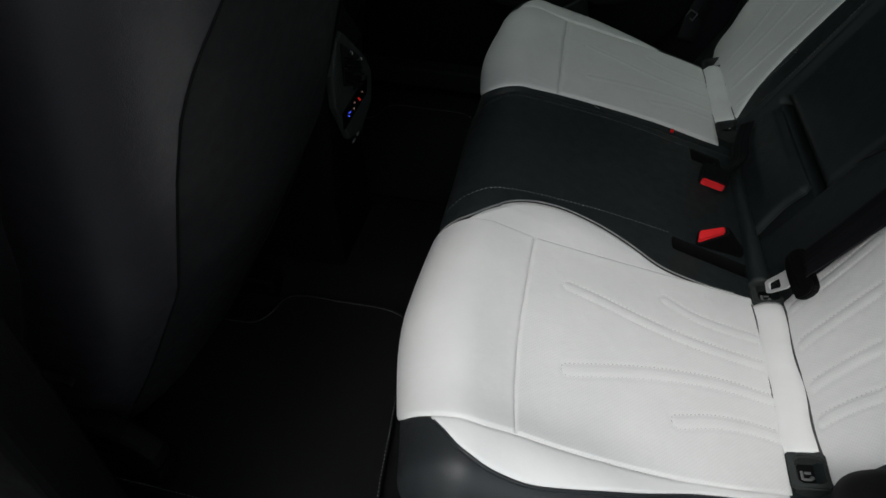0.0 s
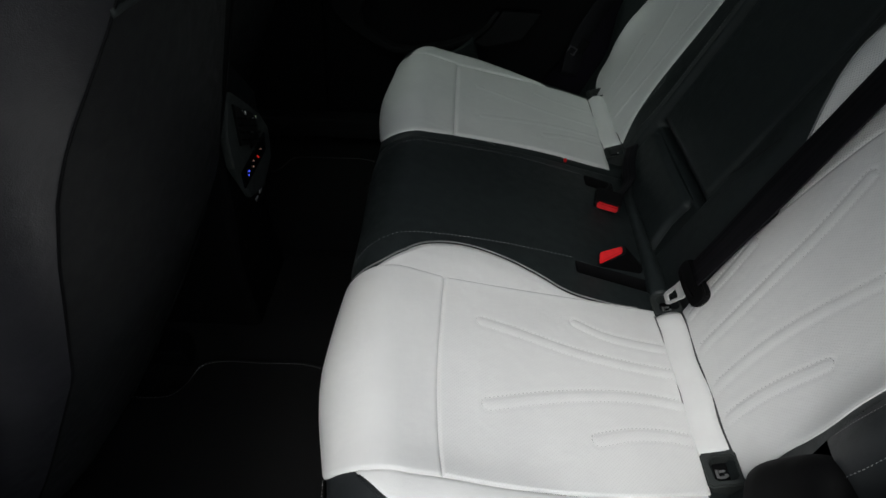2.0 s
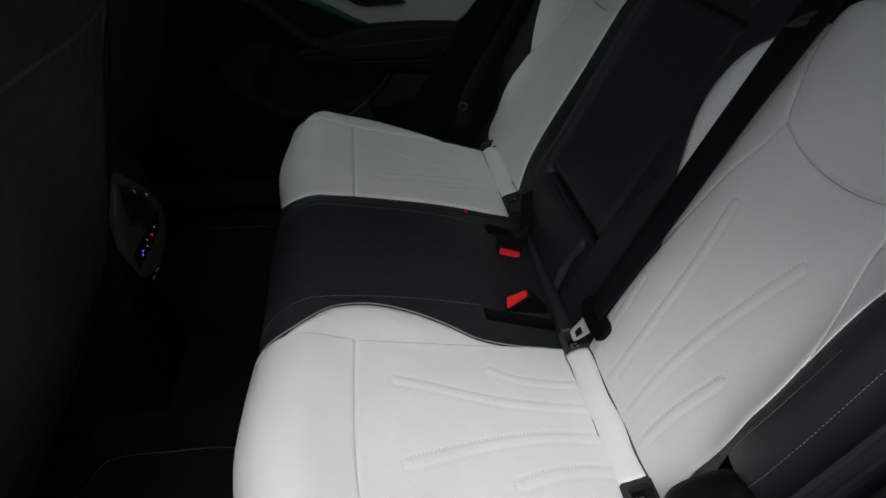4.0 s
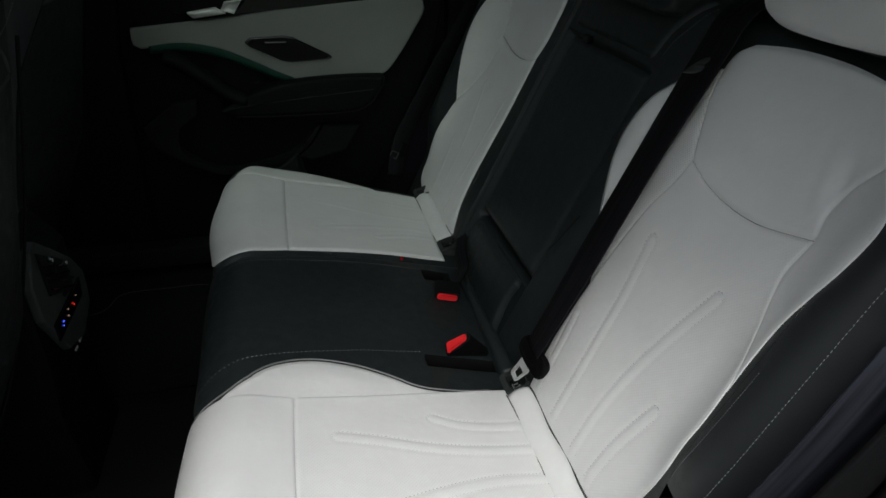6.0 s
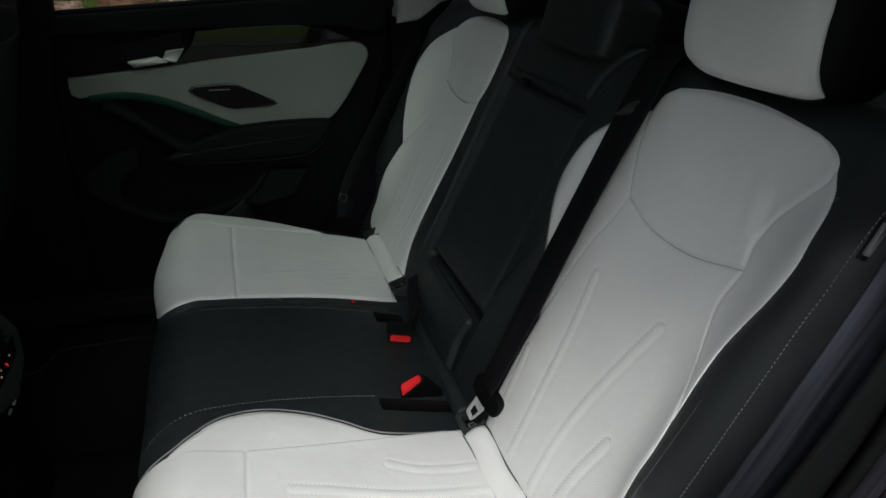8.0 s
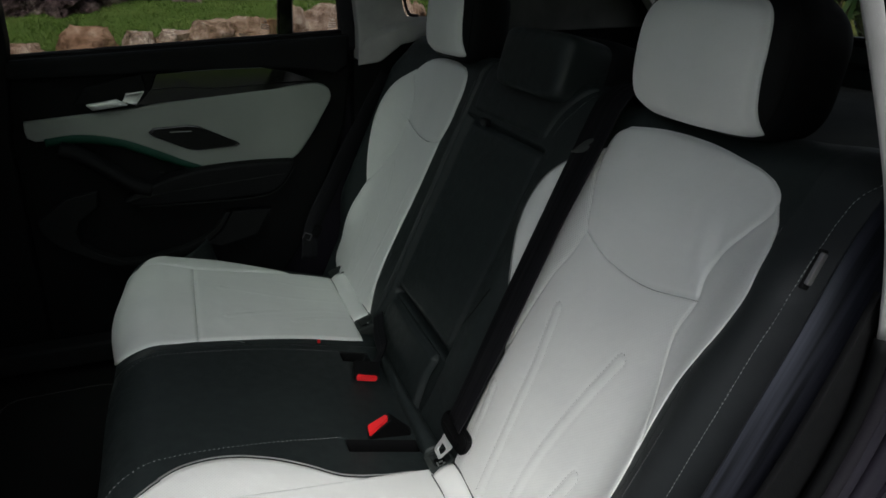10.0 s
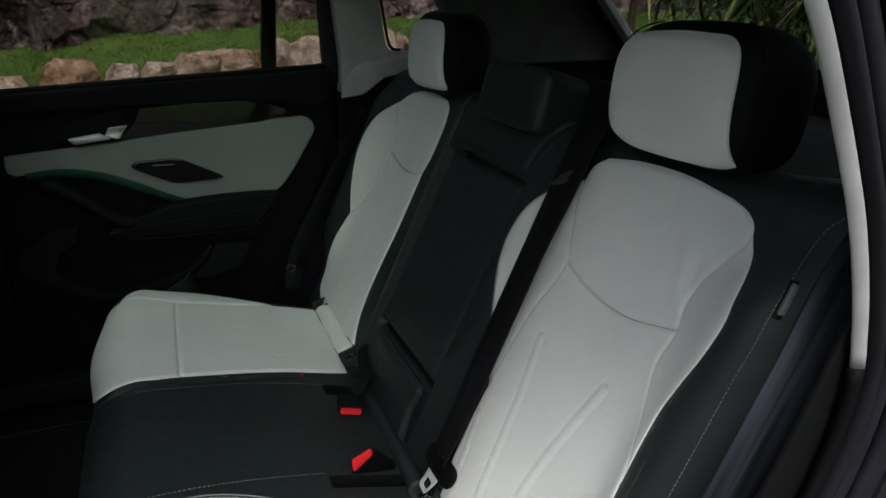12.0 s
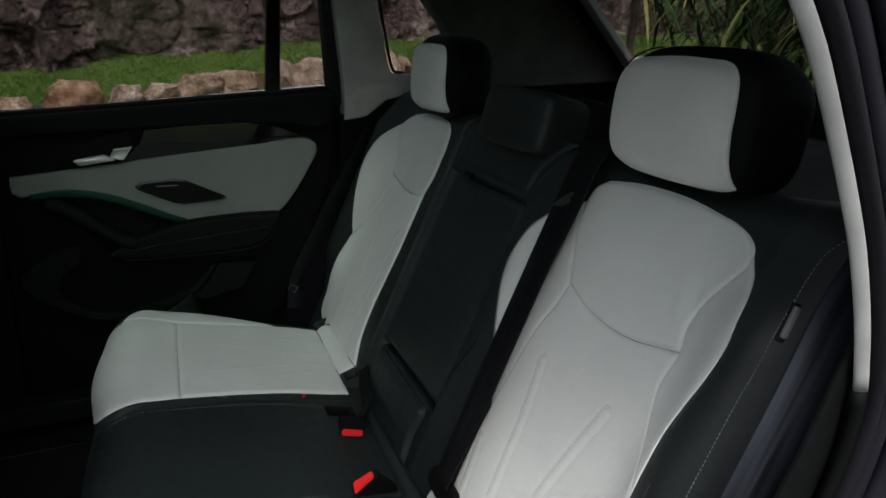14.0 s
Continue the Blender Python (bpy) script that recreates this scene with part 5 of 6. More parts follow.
def far_door():
    ob = thing("door_1", "closed rear door with grey leather insert, black armrest and window", "car door", kind="structure")
    Y = 0.72
    body = [(-1.05, 0.02), (-0.30, 0.02), (-0.16, 0.10), (-0.06, 0.25), (0.03, 0.45), (0.085, 0.60), (0.11, 0.76), (0.098, 0.842), (-0.66, 0.785), (-1.05, 0.757)]
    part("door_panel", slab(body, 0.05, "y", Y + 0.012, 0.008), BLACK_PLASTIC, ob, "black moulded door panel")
    top = [(-1.05, 0.725), (-0.60, 0.742), (-0.378, 0.752), (-0.042, 0.755), (0.06, 0.74), (0.095, 0.76), (0.10, 0.838), (-0.66, 0.783), (-1.05, 0.754)]
    part("top_rail", slab(top, 0.04, "y", Y - 0.012, 0.012, 3), BLACK_SIDE, ob, "soft black upper door rail")
    mid = [(0.003, 0.728), (-0.10, 0.7225), (-0.248, 0.7135), (-0.322, 0.7195), (-0.389, 0.7145)]
    part("decor_strip", slab([(-0.372, 0.752), (-0.243, 0.760), (-0.126, 0.763), (-0.059, 0.752)] + mid, 0.016, "y", Y - 0.016, 0.002), LACQUER, ob, "gloss black lacquered decor strip")
    part("lower_decor_strip", slab([(x, z - 0.0008) for x, z in mid[::-1]] + [(-0.10, 0.706), (-0.184, 0.698), (-0.35, 0.683), (-0.43, 0.676)], 0.014, "y", Y - 0.008, 0.002), GLOSS_BLACK, ob, "gloss black strip below the decor")
    ins = curve([(-0.664, 0.648), (-0.50, 0.664), (-0.30, 0.688), (-0.10, 0.708), (0.015, 0.718), (0.04, 0.705), (0.046, 0.685), (0.02, 0.635), (-0.021, 0.57), (-0.063, 0.524), (-0.15, 0.518), (-0.29, 0.515), (-0.33, 0.531), (-0.40, 0.567), (-0.475, 0.598), (-0.553, 0.612), (-0.61, 0.608), (-0.648, 0.601), (-0.665, 0.612), (-0.664, 0.646)], 90)
    part("insert", slab([tuple(v) for v in ins[:-1]], 0.022, "y", Y - 0.010, 0.006, 3), GREY_LEATHER, ob, "smooth grey leather door insert", smooth=False)
    strip = curve([(-0.63, 0.594), (-0.553, 0.598), (-0.475, 0.583), (-0.40, 0.551), (-0.33, 0.520), (-0.30, 0.508)], 50)
    sweep("light_strip", [(x, Y - 0.006, z) for x, z in strip + np.array([0, 0.007])], ring_profile(0.012, 0.005, 10), GREEN_STRIP, ob, "thin green light guide under the insert", up=(0, 1, 0))
    sp = [(-0.409, 0.612), (-0.398, 0.622), (-0.318, 0.626), (-0.292, 0.622), (-0.205, 0.578), (-0.197, 0.571), (-0.208, 0.566), (-0.300, 0.561), (-0.322, 0.565), (-0.400, 0.603)]
    rim = slab(sp, 0.012, "y", Y - 0.016, 0.002)
    grille = part("speaker_frame", rim, GLOSS_BLACK, ob, "gloss black diamond speaker frame")
    inner = [(x * 0.93 - 0.303 * 0.07, z * 0.90 + 0.594 * 0.10) for x, z in sp]
    part("speaker_grille", slab(inner, 0.004, "y", Y - 0.0185), cloth("speaker_mesh", (0.004, 0.004, 0.004), 0.8, 2500.0, 0.001), grille, "black speaker mesh")
    part("badge", box((0.050, 0.002, 0.0025), (-0.335, Y - 0.0195, 0.612), bevel=0.0005), EMBLEM, grille, "small unreadable metal badge bar")
    # pull handle
    part("handle_bowl", slab([(-0.56, 0.680), (-0.53, 0.72), (-0.405, 0.75), (-0.395, 0.70), (-0.46, 0.688)], 0.012, "y", Y - 0.006, 0.003), BLACK_PLASTIC, ob, "black recessed handle bowl")
    verts, faces = [], []
    for corners, bulge in ((((-0.529, 0.684), (-0.466, 0.6945), (-0.443, 0.681), (-0.517, 0.671)), 0.006), (((-0.4435, 0.7065), (-0.403, 0.7115), (-0.424, 0.6805), (-0.4535, 0.6885)), -0.007)):
        q, base, n = [Vector(c) for c in corners], len(verts), 9
        for i in range(n):
            for j in range(n):
                u, v = i / (n - 1), j / (n - 1)
                p = q[0].lerp(q[1], u).lerp(q[3].lerp(q[2], u), v)
                verts.append((p.x, Y - 0.022 - bulge * (16 * u * (1 - u) * v * (1 - v)) ** 0.5 - 0.004 * (1 - v), p.y))
        faces += [(base + i * n + j, base + (i + 1) * n + j, base + (i + 1) * n + j + 1, base + i * n + j + 1) for i in range(n - 1) for j in range(n - 1)]
        edge = [i * n for i in range(n)] + [(n - 1) * n + j for j in range(1, n)] + [i * n + n - 1 for i in range(n - 2, -1, -1)] + list(range(n - 2, 0, -1))
        low = len(verts)
        verts += [(verts[base + k][0], Y - 0.008, verts[base + k][2]) for k in edge]
        faces += [(base + edge[k - 1], base + edge[k], low + k, low + (k - 1) % len(edge)) for k in range(len(edge))]
    lever = link("door_handle", verts, faces, PLATE, ob, "satin chrome inner door handle")
    fix_normals(lever)
    # armrest and pocket
    arm = curve([(-0.486, 0.452), (-0.44, 0.476), (-0.40, 0.494), (-0.313, 0.516), (-0.213, 0.525), (-0.10, 0.526), (-0.066, 0.522), (-0.072, 0.500), (-0.103, 0.459), (-0.136, 0.440), (-0.289, 0.432), (-0.44, 0.434), (-0.478, 0.440), (-0.486, 0.452)], 70)
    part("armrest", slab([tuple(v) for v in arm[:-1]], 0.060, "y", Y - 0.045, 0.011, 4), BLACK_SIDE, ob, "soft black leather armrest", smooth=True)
    stitches("armrest_stitching", curve([(-0.465, Y - 0.0458, 0.457), (-0.351, Y - 0.0458, 0.470), (-0.20, Y - 0.0458, 0.484), (-0.092, Y - 0.0458, 0.493)], 60), (0, -1, 0), ob, GREY_THREAD, 0.0034, 0.002, 0.0006)
    edge = curve([(-0.455, 0.434), (-0.289, 0.430), (-0.138, 0.437), (-0.101, 0.458), (-0.069, 0.503)], 50)
    sweep("armrest_edge", [(x, Y - 0.040, z) for x, z in edge], ring_profile(0.0028, n=8), DARK_TRIM, ob, "thin dark edge strip under the armrest", up=(0, 1, 0))
    pull = curve([(-0.600, 0.585), (-0.568, 0.573), (-0.506, 0.527), (-0.452, 0.483), (-0.42, 0.470)], 40)
    sweep("pull_bar", [(x, Y - 0.025, z) for x, z in pull], ring_profile(0.019, 0.024, 14), BLACK_SIDE, ob, "black door pull bar", up=(0, 1, 0))
    part("window_switch", box((0.012, 0.006, 0.006), (-0.39, Y - 0.055, 0.522), bevel=0.0015), DARK_TRIM, ob, "small window switch")
    lip = [(-0.678, 0.382), (-0.648, 0.343), (-0.584, 0.301), (-0.525, 0.272), (-0.471, 0.267), (-0.367, 0.287), (-0.313, 0.307), (-0.268, 0.346), (-0.240, 0.392)]
    hollow = [(-0.252, 0.392), (-0.281, 0.352), (-0.325, 0.320), (-0.375, 0.302), (-0.47, 0.284), (-0.515, 0.287), (-0.565, 0.314), (-0.598, 0.342), (-0.604, 0.372), (-0.594, 0.402), (-0.548, 0.436), (-0.542, 0.476), (-0.608, 0.465), (-0.680, 0.413)]
    part("pocket_rim", slab(lip + hollow, 0.030, "y", Y - 0.026, 0.004, 2), DARK_TRIM, ob, "dark grey rim of the door pocket")
    part("pocket_wall", slab([(-0.234, 0.392), (-0.133, 0.388), (-0.173, 0.316), (-0.273, 0.292), (-0.309, 0.305), (-0.264, 0.345)], 0.03, "y", Y - 0.018, 0.006), DARK_TRIM, ob, "dark grey lower door moulding")
    # window: glass, divider and frame
    frame_w = thing("window_1", "tinted rear side window with black divider bar", "car window", kind="structure")
    part("window_pane", slab([(-0.70, 0.76), (0.12, 0.82), (0.10, 1.2), (-0.70, 1.2)], 0.004, "y", 0.757), GLASS, frame_w, "tinted side glass")
    part("divider", slab([(-0.079, 0.80), (-0.040, 0.80), (-0.018, 1.20), (-0.050, 1.20)], 0.03, "y", 0.745, 0.004), GLOSS_BLACK, frame_w, "black divider bar")
    part("rear_frame", slab([(0.088, 0.80), (0.125, 0.80), (0.108, 1.22), (0.066, 1.22)], 0.05, "y", 0.735, 0.008), RUBBER, frame_w, "black rear window frame")
    part("sill_seal", sweep_bm([(-1.0, 0.748, 0.763), (-0.66, 0.748, 0.788), (0.10, 0.748, 0.846)], 0.006), RUBBER, frame_w, "black sill seal")
    part("upper_frame", slab([(-1.05, 1.17), (0.1, 1.17), (0.1, 1.24), (-1.05, 1.24)], 0.05, "y", 0.72, 0.006), BLACK_PLASTIC, frame_w, "black upper window frame")
    for x, z in ((0.066, 0.856), (-0.106, 0.850)):
        mark = thing("glass_marking", "small dark maker's stamp printed on the side glass", "marking", "glass markings")
        for w, dx, dz in ((0.020, 0.0, 0.0), (0.009, -0.006, 0.005), (0.008, 0.006, 0.005), (0.017, 0.0, 0.010), (0.007, 0.002, 0.017)):
            part("stamp_bar", box((w, 0.0006, 0.0022), (x + dx, 0.7565, z + dz), bevel=0), GREY_THREAD, mark)


def sweep_bm(path, r):
    bm = bmesh.new()
    ob = sweep("tmp", curve(path, 20), ring_profile(r, n=8), RUBBER)
    bm.from_mesh(ob.data)
    me = ob.data
    bpy.data.objects.remove(ob)
    bpy.data.meshes.remove(me)
    return bm


OPEN_EDGE = [(-0.135, 1.16), (-0.062, 1.072), (-0.001, 1.003), (0.017, 0.982), (0.035, 0.957), (0.053, 0.930), (0.072, 0.901), (0.098, 0.858), (0.124, 0.803), (0.138, 0.765), (0.146, 0.738), (0.148, 0.69), (0.138, 0.63), (0.105, 0.54), (0.05, 0.43), (-0.03, 0.31), (-0.12, 0.20), (-0.22, 0.11), (-0.34, 0.05), (-0.50, 0.02), (-0.75, 0.01), (-1.02, 0.01)]


def near_opening():
    ob = thing("wall_door_opening", "body edge of the open rear door with rubber seal and pale pillar trim", "door opening", kind="structure")
    edge = curve(OPEN_EDGE, 160)
    cut = int(np.argmin(np.abs(edge[:, 1] - 0.742) + 10 * (edge[:, 0] < 0.1)))
    trim = [(x + 0.001, -0.70, z) for x, z in edge[: cut + 1]]
    sweep("pillar_trim", trim, [(-0.0036, 0.003), (-0.0031, 0.0012), (-0.0018, -0.0008), (0.0002, -0.0026), (0.0020, -0.0036), (0.0036, -0.004), (0.0040, -0.0034), (0.0040, 0.003)], GREY_TRIM, ob, "pale grey edge of the pillar trim", up=(0, 1, 0))
    lower = [(x + 0.001, -0.70, z) for x, z in edge[cut:]]
    sweep("sill_trim", lower, [(-0.0055, -0.002), (-0.003, -0.005), (0.003, -0.005), (0.0055, -0.002), (0.0055, 0.004), (-0.0055, 0.004)], BLACK_PLASTIC, ob, "black lower edge trim", up=(0, 1, 0))
    for off, y, rx, ry, mat, name in ((0.0125, -0.704, 0.0055, 0.007, RUBBER, "door_seal"), (0.025, -0.706, 0.007, 0.006, BODY_DARK, "body_flange"), (0.044, -0.712, 0.012, 0.008, BODY_DARK, "body_edge")):
        d = np.gradient(edge, axis=0)
        d /= np.linalg.norm(d, axis=1)[:, None]
        path = edge + off * np.stack([-d[:, 1], d[:, 0]], 1)
        sweep(name, [(x, y, z) for x, z in path], ring_profile(rx, ry, 12), mat, ob, "", up=(0, 1, 0))
    # body side behind the opening
    d = np.gradient(edge, axis=0)
    d /= np.linalg.norm(d, axis=1)[:, None]
    inner = edge + 0.005 * np.stack([-d[:, 1], d[:, 0]], 1)
    rim = [tuple(v) for v in inner[:118:2]]
    part("side_trim", slab([(0.95, 1.22), (-0.05, 1.22)] + rim + [(0.0, 0.0), (0.95, 0.0)], 0.003, "y", -0.697), BLACK_SIDE, ob, "black trim beside the backrest")
    belt_side = curve([(0.140, 0.775), (0.118, 0.70), (0.092, 0.63), (0.058, 0.56), (0.012, 0.47), (-0.055, 0.36), (-0.14, 0.26)], 24)
    back = curve([(-0.125, 0.20), (-0.025, 0.31), (0.055, 0.43), (0.110, 0.54), (0.143, 0.63), (0.153, 0.69), (0.150, 0.76)], 24)
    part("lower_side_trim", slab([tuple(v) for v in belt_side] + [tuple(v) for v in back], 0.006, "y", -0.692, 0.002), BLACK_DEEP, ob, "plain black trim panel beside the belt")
    outer = edge + 0.05 * np.stack([-d[:, 1], d[:, 0]], 1)
    rim = [tuple(v) for v in outer[:118:2]]
    part("body_side", slab([(0.98, 1.26), (0.0, 1.26)] + rim + [(0.1, -0.2), (0.98, -0.2)], 0.012, "y", -0.722), BODY_DARK, ob, "dark metallic rear quarter")
    part("sill_panel", slab([(-1.1, -0.2), (-0.2, -0.2), (-0.2, -0.01), (-1.1, -0.01)], 0.05, "y", -0.77), BODY_DARK, ob, "dark metallic door sill")
    turn = Euler((0, radians(21), 0)).to_matrix()
    # dark plate, set rearward of the cover, stands in for its shadow
    part("slot_shadow", box((0.0085, 0.004, 0.034), (0.1235, -0.6490, 0.777), turn, 0.0015), BLACK_DEEP, ob, "dark plate for the shadow beside the slot cover")
    part("slot_cover", box((0.0056, 0.004, 0.027), (0.1225, -0.6515, 0.7785), turn, 0.0012), SLOT_GREY, ob, "small grey slot cover")


def front_pillars():
    for y0, name in ((-0.76, "wall_front_side"), (0.705, "wall_front_side")):
        p = thing(name, "dark middle pillar and front door of the car", "pillar", kind="structure")
        part("pillar", slab([(-0.92, 0.0), (-0.72, 0.0), (-0.705, 0.35), (-0.695, 0.60), (-0.66, 0.82), (-0.645, 1.24), (-0.80, 1.24), (-0.86, 0.60)], 0.055, "y", y0, 0.012, 3), BLACK_PLASTIC, p)
        part("front_door", slab([(-2.3, 0.0), (-0.92, 0.0), (-0.86, 0.60), (-0.84, 0.80), (-2.3, 0.76)], 0.05, "y", y0), BLACK_PLASTIC, p)
    d = thing("door_2", "open rear door of the car, dark inside", "car door", kind="structure")
    bm = slab([(0.0, -0.12), (0.98, -0.12), (1.02, 0.45), (0.90, 0.80), (0.0, 0.78)], 0.07, "y", 0.0, 0.015)
    bmesh.ops.transform(bm, matrix=Matrix.Translation((-0.76, -0.80, 0)) @ Euler((0, 0, radians(-112))).to_matrix().to_4x4(), verts=bm.verts[:])
    part("door_panel", bm, BLACK_PLASTIC, d, "black door panel")


# ---- front seats and console ----
def front_seat():
    ob = thing("front_seat", "black leather front seat seen from behind", "car seat", "front seats")

    def rear(z):
        return -0.805 + 0.49 * (min(z, 0.46) - 0.2) + 0.25 * max(0.0, z - 0.46)

    def line(z):
        return float(np.interp(z, [0.2, 0.4, 0.6, 0.66, 0.70, 0.74, 0.78, 0.97], [-0.21, -0.203, -0.195, -0.188, -0.172, -0.142, -0.11, -0.03]))

    zs = np.linspace(0.17, 0.97, 44)
    verts, faces, n = [], [], 56
    for z in zs:
        f = (z - 0.17) / 0.80
        half = 0.258 - 0.035 * max(0, f - 0.75) / 0.25 - 0.02 * float(bell(f, 0.12))
        deep = 0.08
        for k in range(n):
            t = 2 * math.pi * k / n
            g = lambda c, e: math.copysign(abs(c) ** e, c)
            dx, dy = g(math.cos(t), 0.62), g(math.sin(t), 0.42)
            if dx > 0 and dy < 0:
                # the near shoulder is rounder, and its seam swings inwards towards the top
                dy = float(np.interp(dy, [-1, -0.7043, 0], [-1, line(z) / half, 0]))
                dx = (1 - abs(dy) ** 2.9) ** 0.31
            bulge = 0.02 * (1 - dy * dy) if dx > 0 else 0
            verts.append((rear(z) - deep + deep * dx + bulge, half * dy, z + 0.022 * (1 - dx)))
    for i in range(len(zs) - 1):
        for k in range(n):
            faces.append((i * n + k, i * n + (k + 1) % n, (i + 1) * n + (k + 1) % n, (i + 1) * n + k))
    faces += [tuple(range(n)), tuple((len(zs) - 1) * n + k for k in range(n))]
    near_cols, far_cols = range(33, 52), range(5, 23)
    column = lambda f: -1 if len(f) > 4 else f[0] % n
    for name, keep, mat, words in (("backrest", lambda k: k not in near_cols and k not in far_cols, SEAT_BACK, "soft black backrest"), ("side_bolster", lambda k: k in near_cols, SEAT_SIDE_SHEEN, "black leather side bolster, sky sheen in its paler colour"), ("side_bolster", lambda k: k in far_cols, SEAT_SIDE_SHEEN, "black leather side bolster, sky sheen in its paler colour")):
        fix_normals(link(name, verts, [f for f in faces if keep(column(f))], mat, ob, words))
    sweep("bolster_seam", [verts[i * n + 52] for i in range(3, 42)], ring_profile(0.0016, n=8), BLACK_SIDE, ob, "dark seam beside the bolster", up=(0.8, 0.4, -0.3))
    hem = curve([(rear(0.195) + 0.017, -0.03, 0.195), (rear(0.225) + 0.016, 0.10, 0.225), (rear(0.30) + 0.008, 0.195, 0.30), (rear(0.40) - 0.006, 0.238, 0.40), (rear(0.60) - 0.006, 0.242, 0.60), (rear(0.80) - 0.006, 0.24, 0.80)], 60)
    sweep("seam", hem, ring_profile(0.0022, n=8), BLACK_SIDE, ob, up=(0.8, 0.2, -0.4))
    rim = [(-0.118, 0.775), (-0.052, 0.776), (0.042, 0.774), (0.107, 0.774), (0.155, 0.775), (0.164, 0.779), (0.159, 0.786), (0.141, 0.803), (0.107, 0.819), (0.078, 0.829), (0.0, 0.838), (-0.06, 0.828), (-0.105, 0.797)]
    loop = curve([(rear(z) - 0.006 + 0.024 * (1 - (y / 0.25) ** 2), y, z) for y, z in rim[:-2]], 110)
    sweep("pocket_rim", loop, ring_profile(0.0036, n=8), CONSOLE_TRIM, ob, "raised charcoal rim of the seat-back pocket", up=(0.9, 0, -0.2))
    thread = curve([(rear(z) - 0.004 + 0.024 * (1 - (y / 0.25) ** 2), y, z) for y, z in ((0.125, 0.820), (0.150, 0.825), (0.173, 0.832), (0.195, 0.842), (0.21, 0.87))], 30)
    stitches("back_stitching", thread, (1, 0, 0), ob, GREY_THREAD, 0.0034, 0.002, 0.0006)
    cushion_blob("seat", (0.27, 0.25, 0.085), (-1.10, 0, 0.26), Euler((0, radians(10), 0)).to_matrix(), 0.5, BLACK_SIDE, ob, "black seat cushion")
    for dy in (-0.2, 0.2):
        part("rail", box((0.60, 0.035, 0.05), (-1.12, dy, 0.02), bevel=0.006), BLACK_PLASTIC, ob, "black seat rail")
        part("rail_cover", box((0.07, 0.05, 0.035), (-0.86, dy, 0.03), bevel=0.010, segments=3), BLACK_PLASTIC, ob)
    cover = curve([(-1.25, 0.16), (-1.0, 0.27), (-0.86, 0.275), (-0.79, 0.262), (-0.755, 0.235), (-0.745, 0.21), (-0.80, 0.16), (-1.0, 0.10), (-1.25, 0.10), (-1.25, 0.16)], 50)
    part("side_cover", slab([tuple(v) for v in cover[:-1]], 0.03, "y", -0.272, 0.010, 3), BLACK_PLASTIC, ob, "black plastic seat side cover")
    part("adjust_lever", box((0.075, 0.010, 0.010), (-0.835, -0.266, 0.366), Euler((0, radians(4), 0)).to_matrix(), 0.004), DARK_TRIM, ob, "dark grey seat adjuster bar")
    return ob


def console():
    ob = thing("centre_console", "black centre console with rear air vents and climate panel", "console")
    X = -0.69
    part("body", slab([(-1.7, 0.0), (-0.70, 0.0), (-0.715, 0.20), (-0.705, 0.30), (-0.70, 0.44), (-0.74, 0.50), (-1.7, 0.48)], 0.20, "y", -0.105, 0.018, 3), BLACK_PLASTIC, ob)
    part("panel_frame", slab([(-0.104, 0.400), (-0.056, 0.312), (0.008, 0.290), (0.072, 0.315), (0.082, 0.345), (0.083, 0.374), (0.055, 0.414), (0.0, 0.463), (-0.048, 0.503), (-0.075, 0.500), (-0.104, 0.455)], 0.014, "x", X - 0.010, 0.005, 3), CONSOLE_TRIM, ob, "dark grey vent and control surround")
    for y, drop in ((-0.046, 0.0), (-0.003, 0.030)):
        v = part("air_vent", slab([(y - 0.021, 0.420 - drop), (y + 0.019, 0.400 - 0.6 * drop), (y + 0.020, 0.462 - drop), (y - 0.019, 0.492 - drop)], 0.004, "x", X + 0.0045, 0.001), BLACK_DEEP, ob, "black air vent")
        for k in range(4):
            part("slat", box((0.005, 0.036, 0.0025), (X + 0.010, y, 0.420 - 0.8 * drop + 0.013 * k), Euler((radians(-28), 0, 0)).to_matrix(), 0.001, 1), GLOSS_BLACK, v)
        part("vent_divider", box((0.007, 0.040, 0.0045), (X + 0.0105, y, 0.440 - drop), Euler((radians(-28), 0, 0)).to_matrix(), 0.001, 1), DARK_TRIM, v, "dark grey bar across the vent")
        part("vent_wheel", box((0.008, 0.004, 0.007), (X + 0.013, y + 0.003, 0.467 - drop), bevel=0.0018), CHROME, v, "small chrome-tipped vent knob")
    c = part("climate_panel", slab([(-0.085, 0.350), (0.040, 0.350), (0.050, 0.380), (-0.085, 0.380)], 0.003, "x", X + 0.0045, 0.001), GLOSS_BLACK, ob, "gloss black touch panel with lit symbols")
    for y, z, w, h, m in ((-0.058, 0.367, 0.008, 0.0018, BLUE_LED), (-0.062, 0.362, 0.002, 0.004, BLUE_LED), (-0.036, 0.362, 0.004, 0.004, PALE_LED), (-0.030, 0.370, 0.004, 0.003, PALE_LED), (-0.008, 0.366, 0.006, 0.0025, RED_LED), (-0.004, 0.361, 0.004, 0.004, RED_LED), (0.012, 0.368, 0.003, 0.003, PALE_LED)):
        part("symbol", box((0.001, 0.55 * w, 0.6 * h), (X + 0.0085, y, z), bevel=0), m, c, "lit symbol")
    for y in (-0.032, -0.009):
        part("usb_port", box((0.003, 0.012, 0.004), (X + 0.0015, y, 0.2935), bevel=0.001), EMBLEM, ob, "small grey-rimmed charging socket")


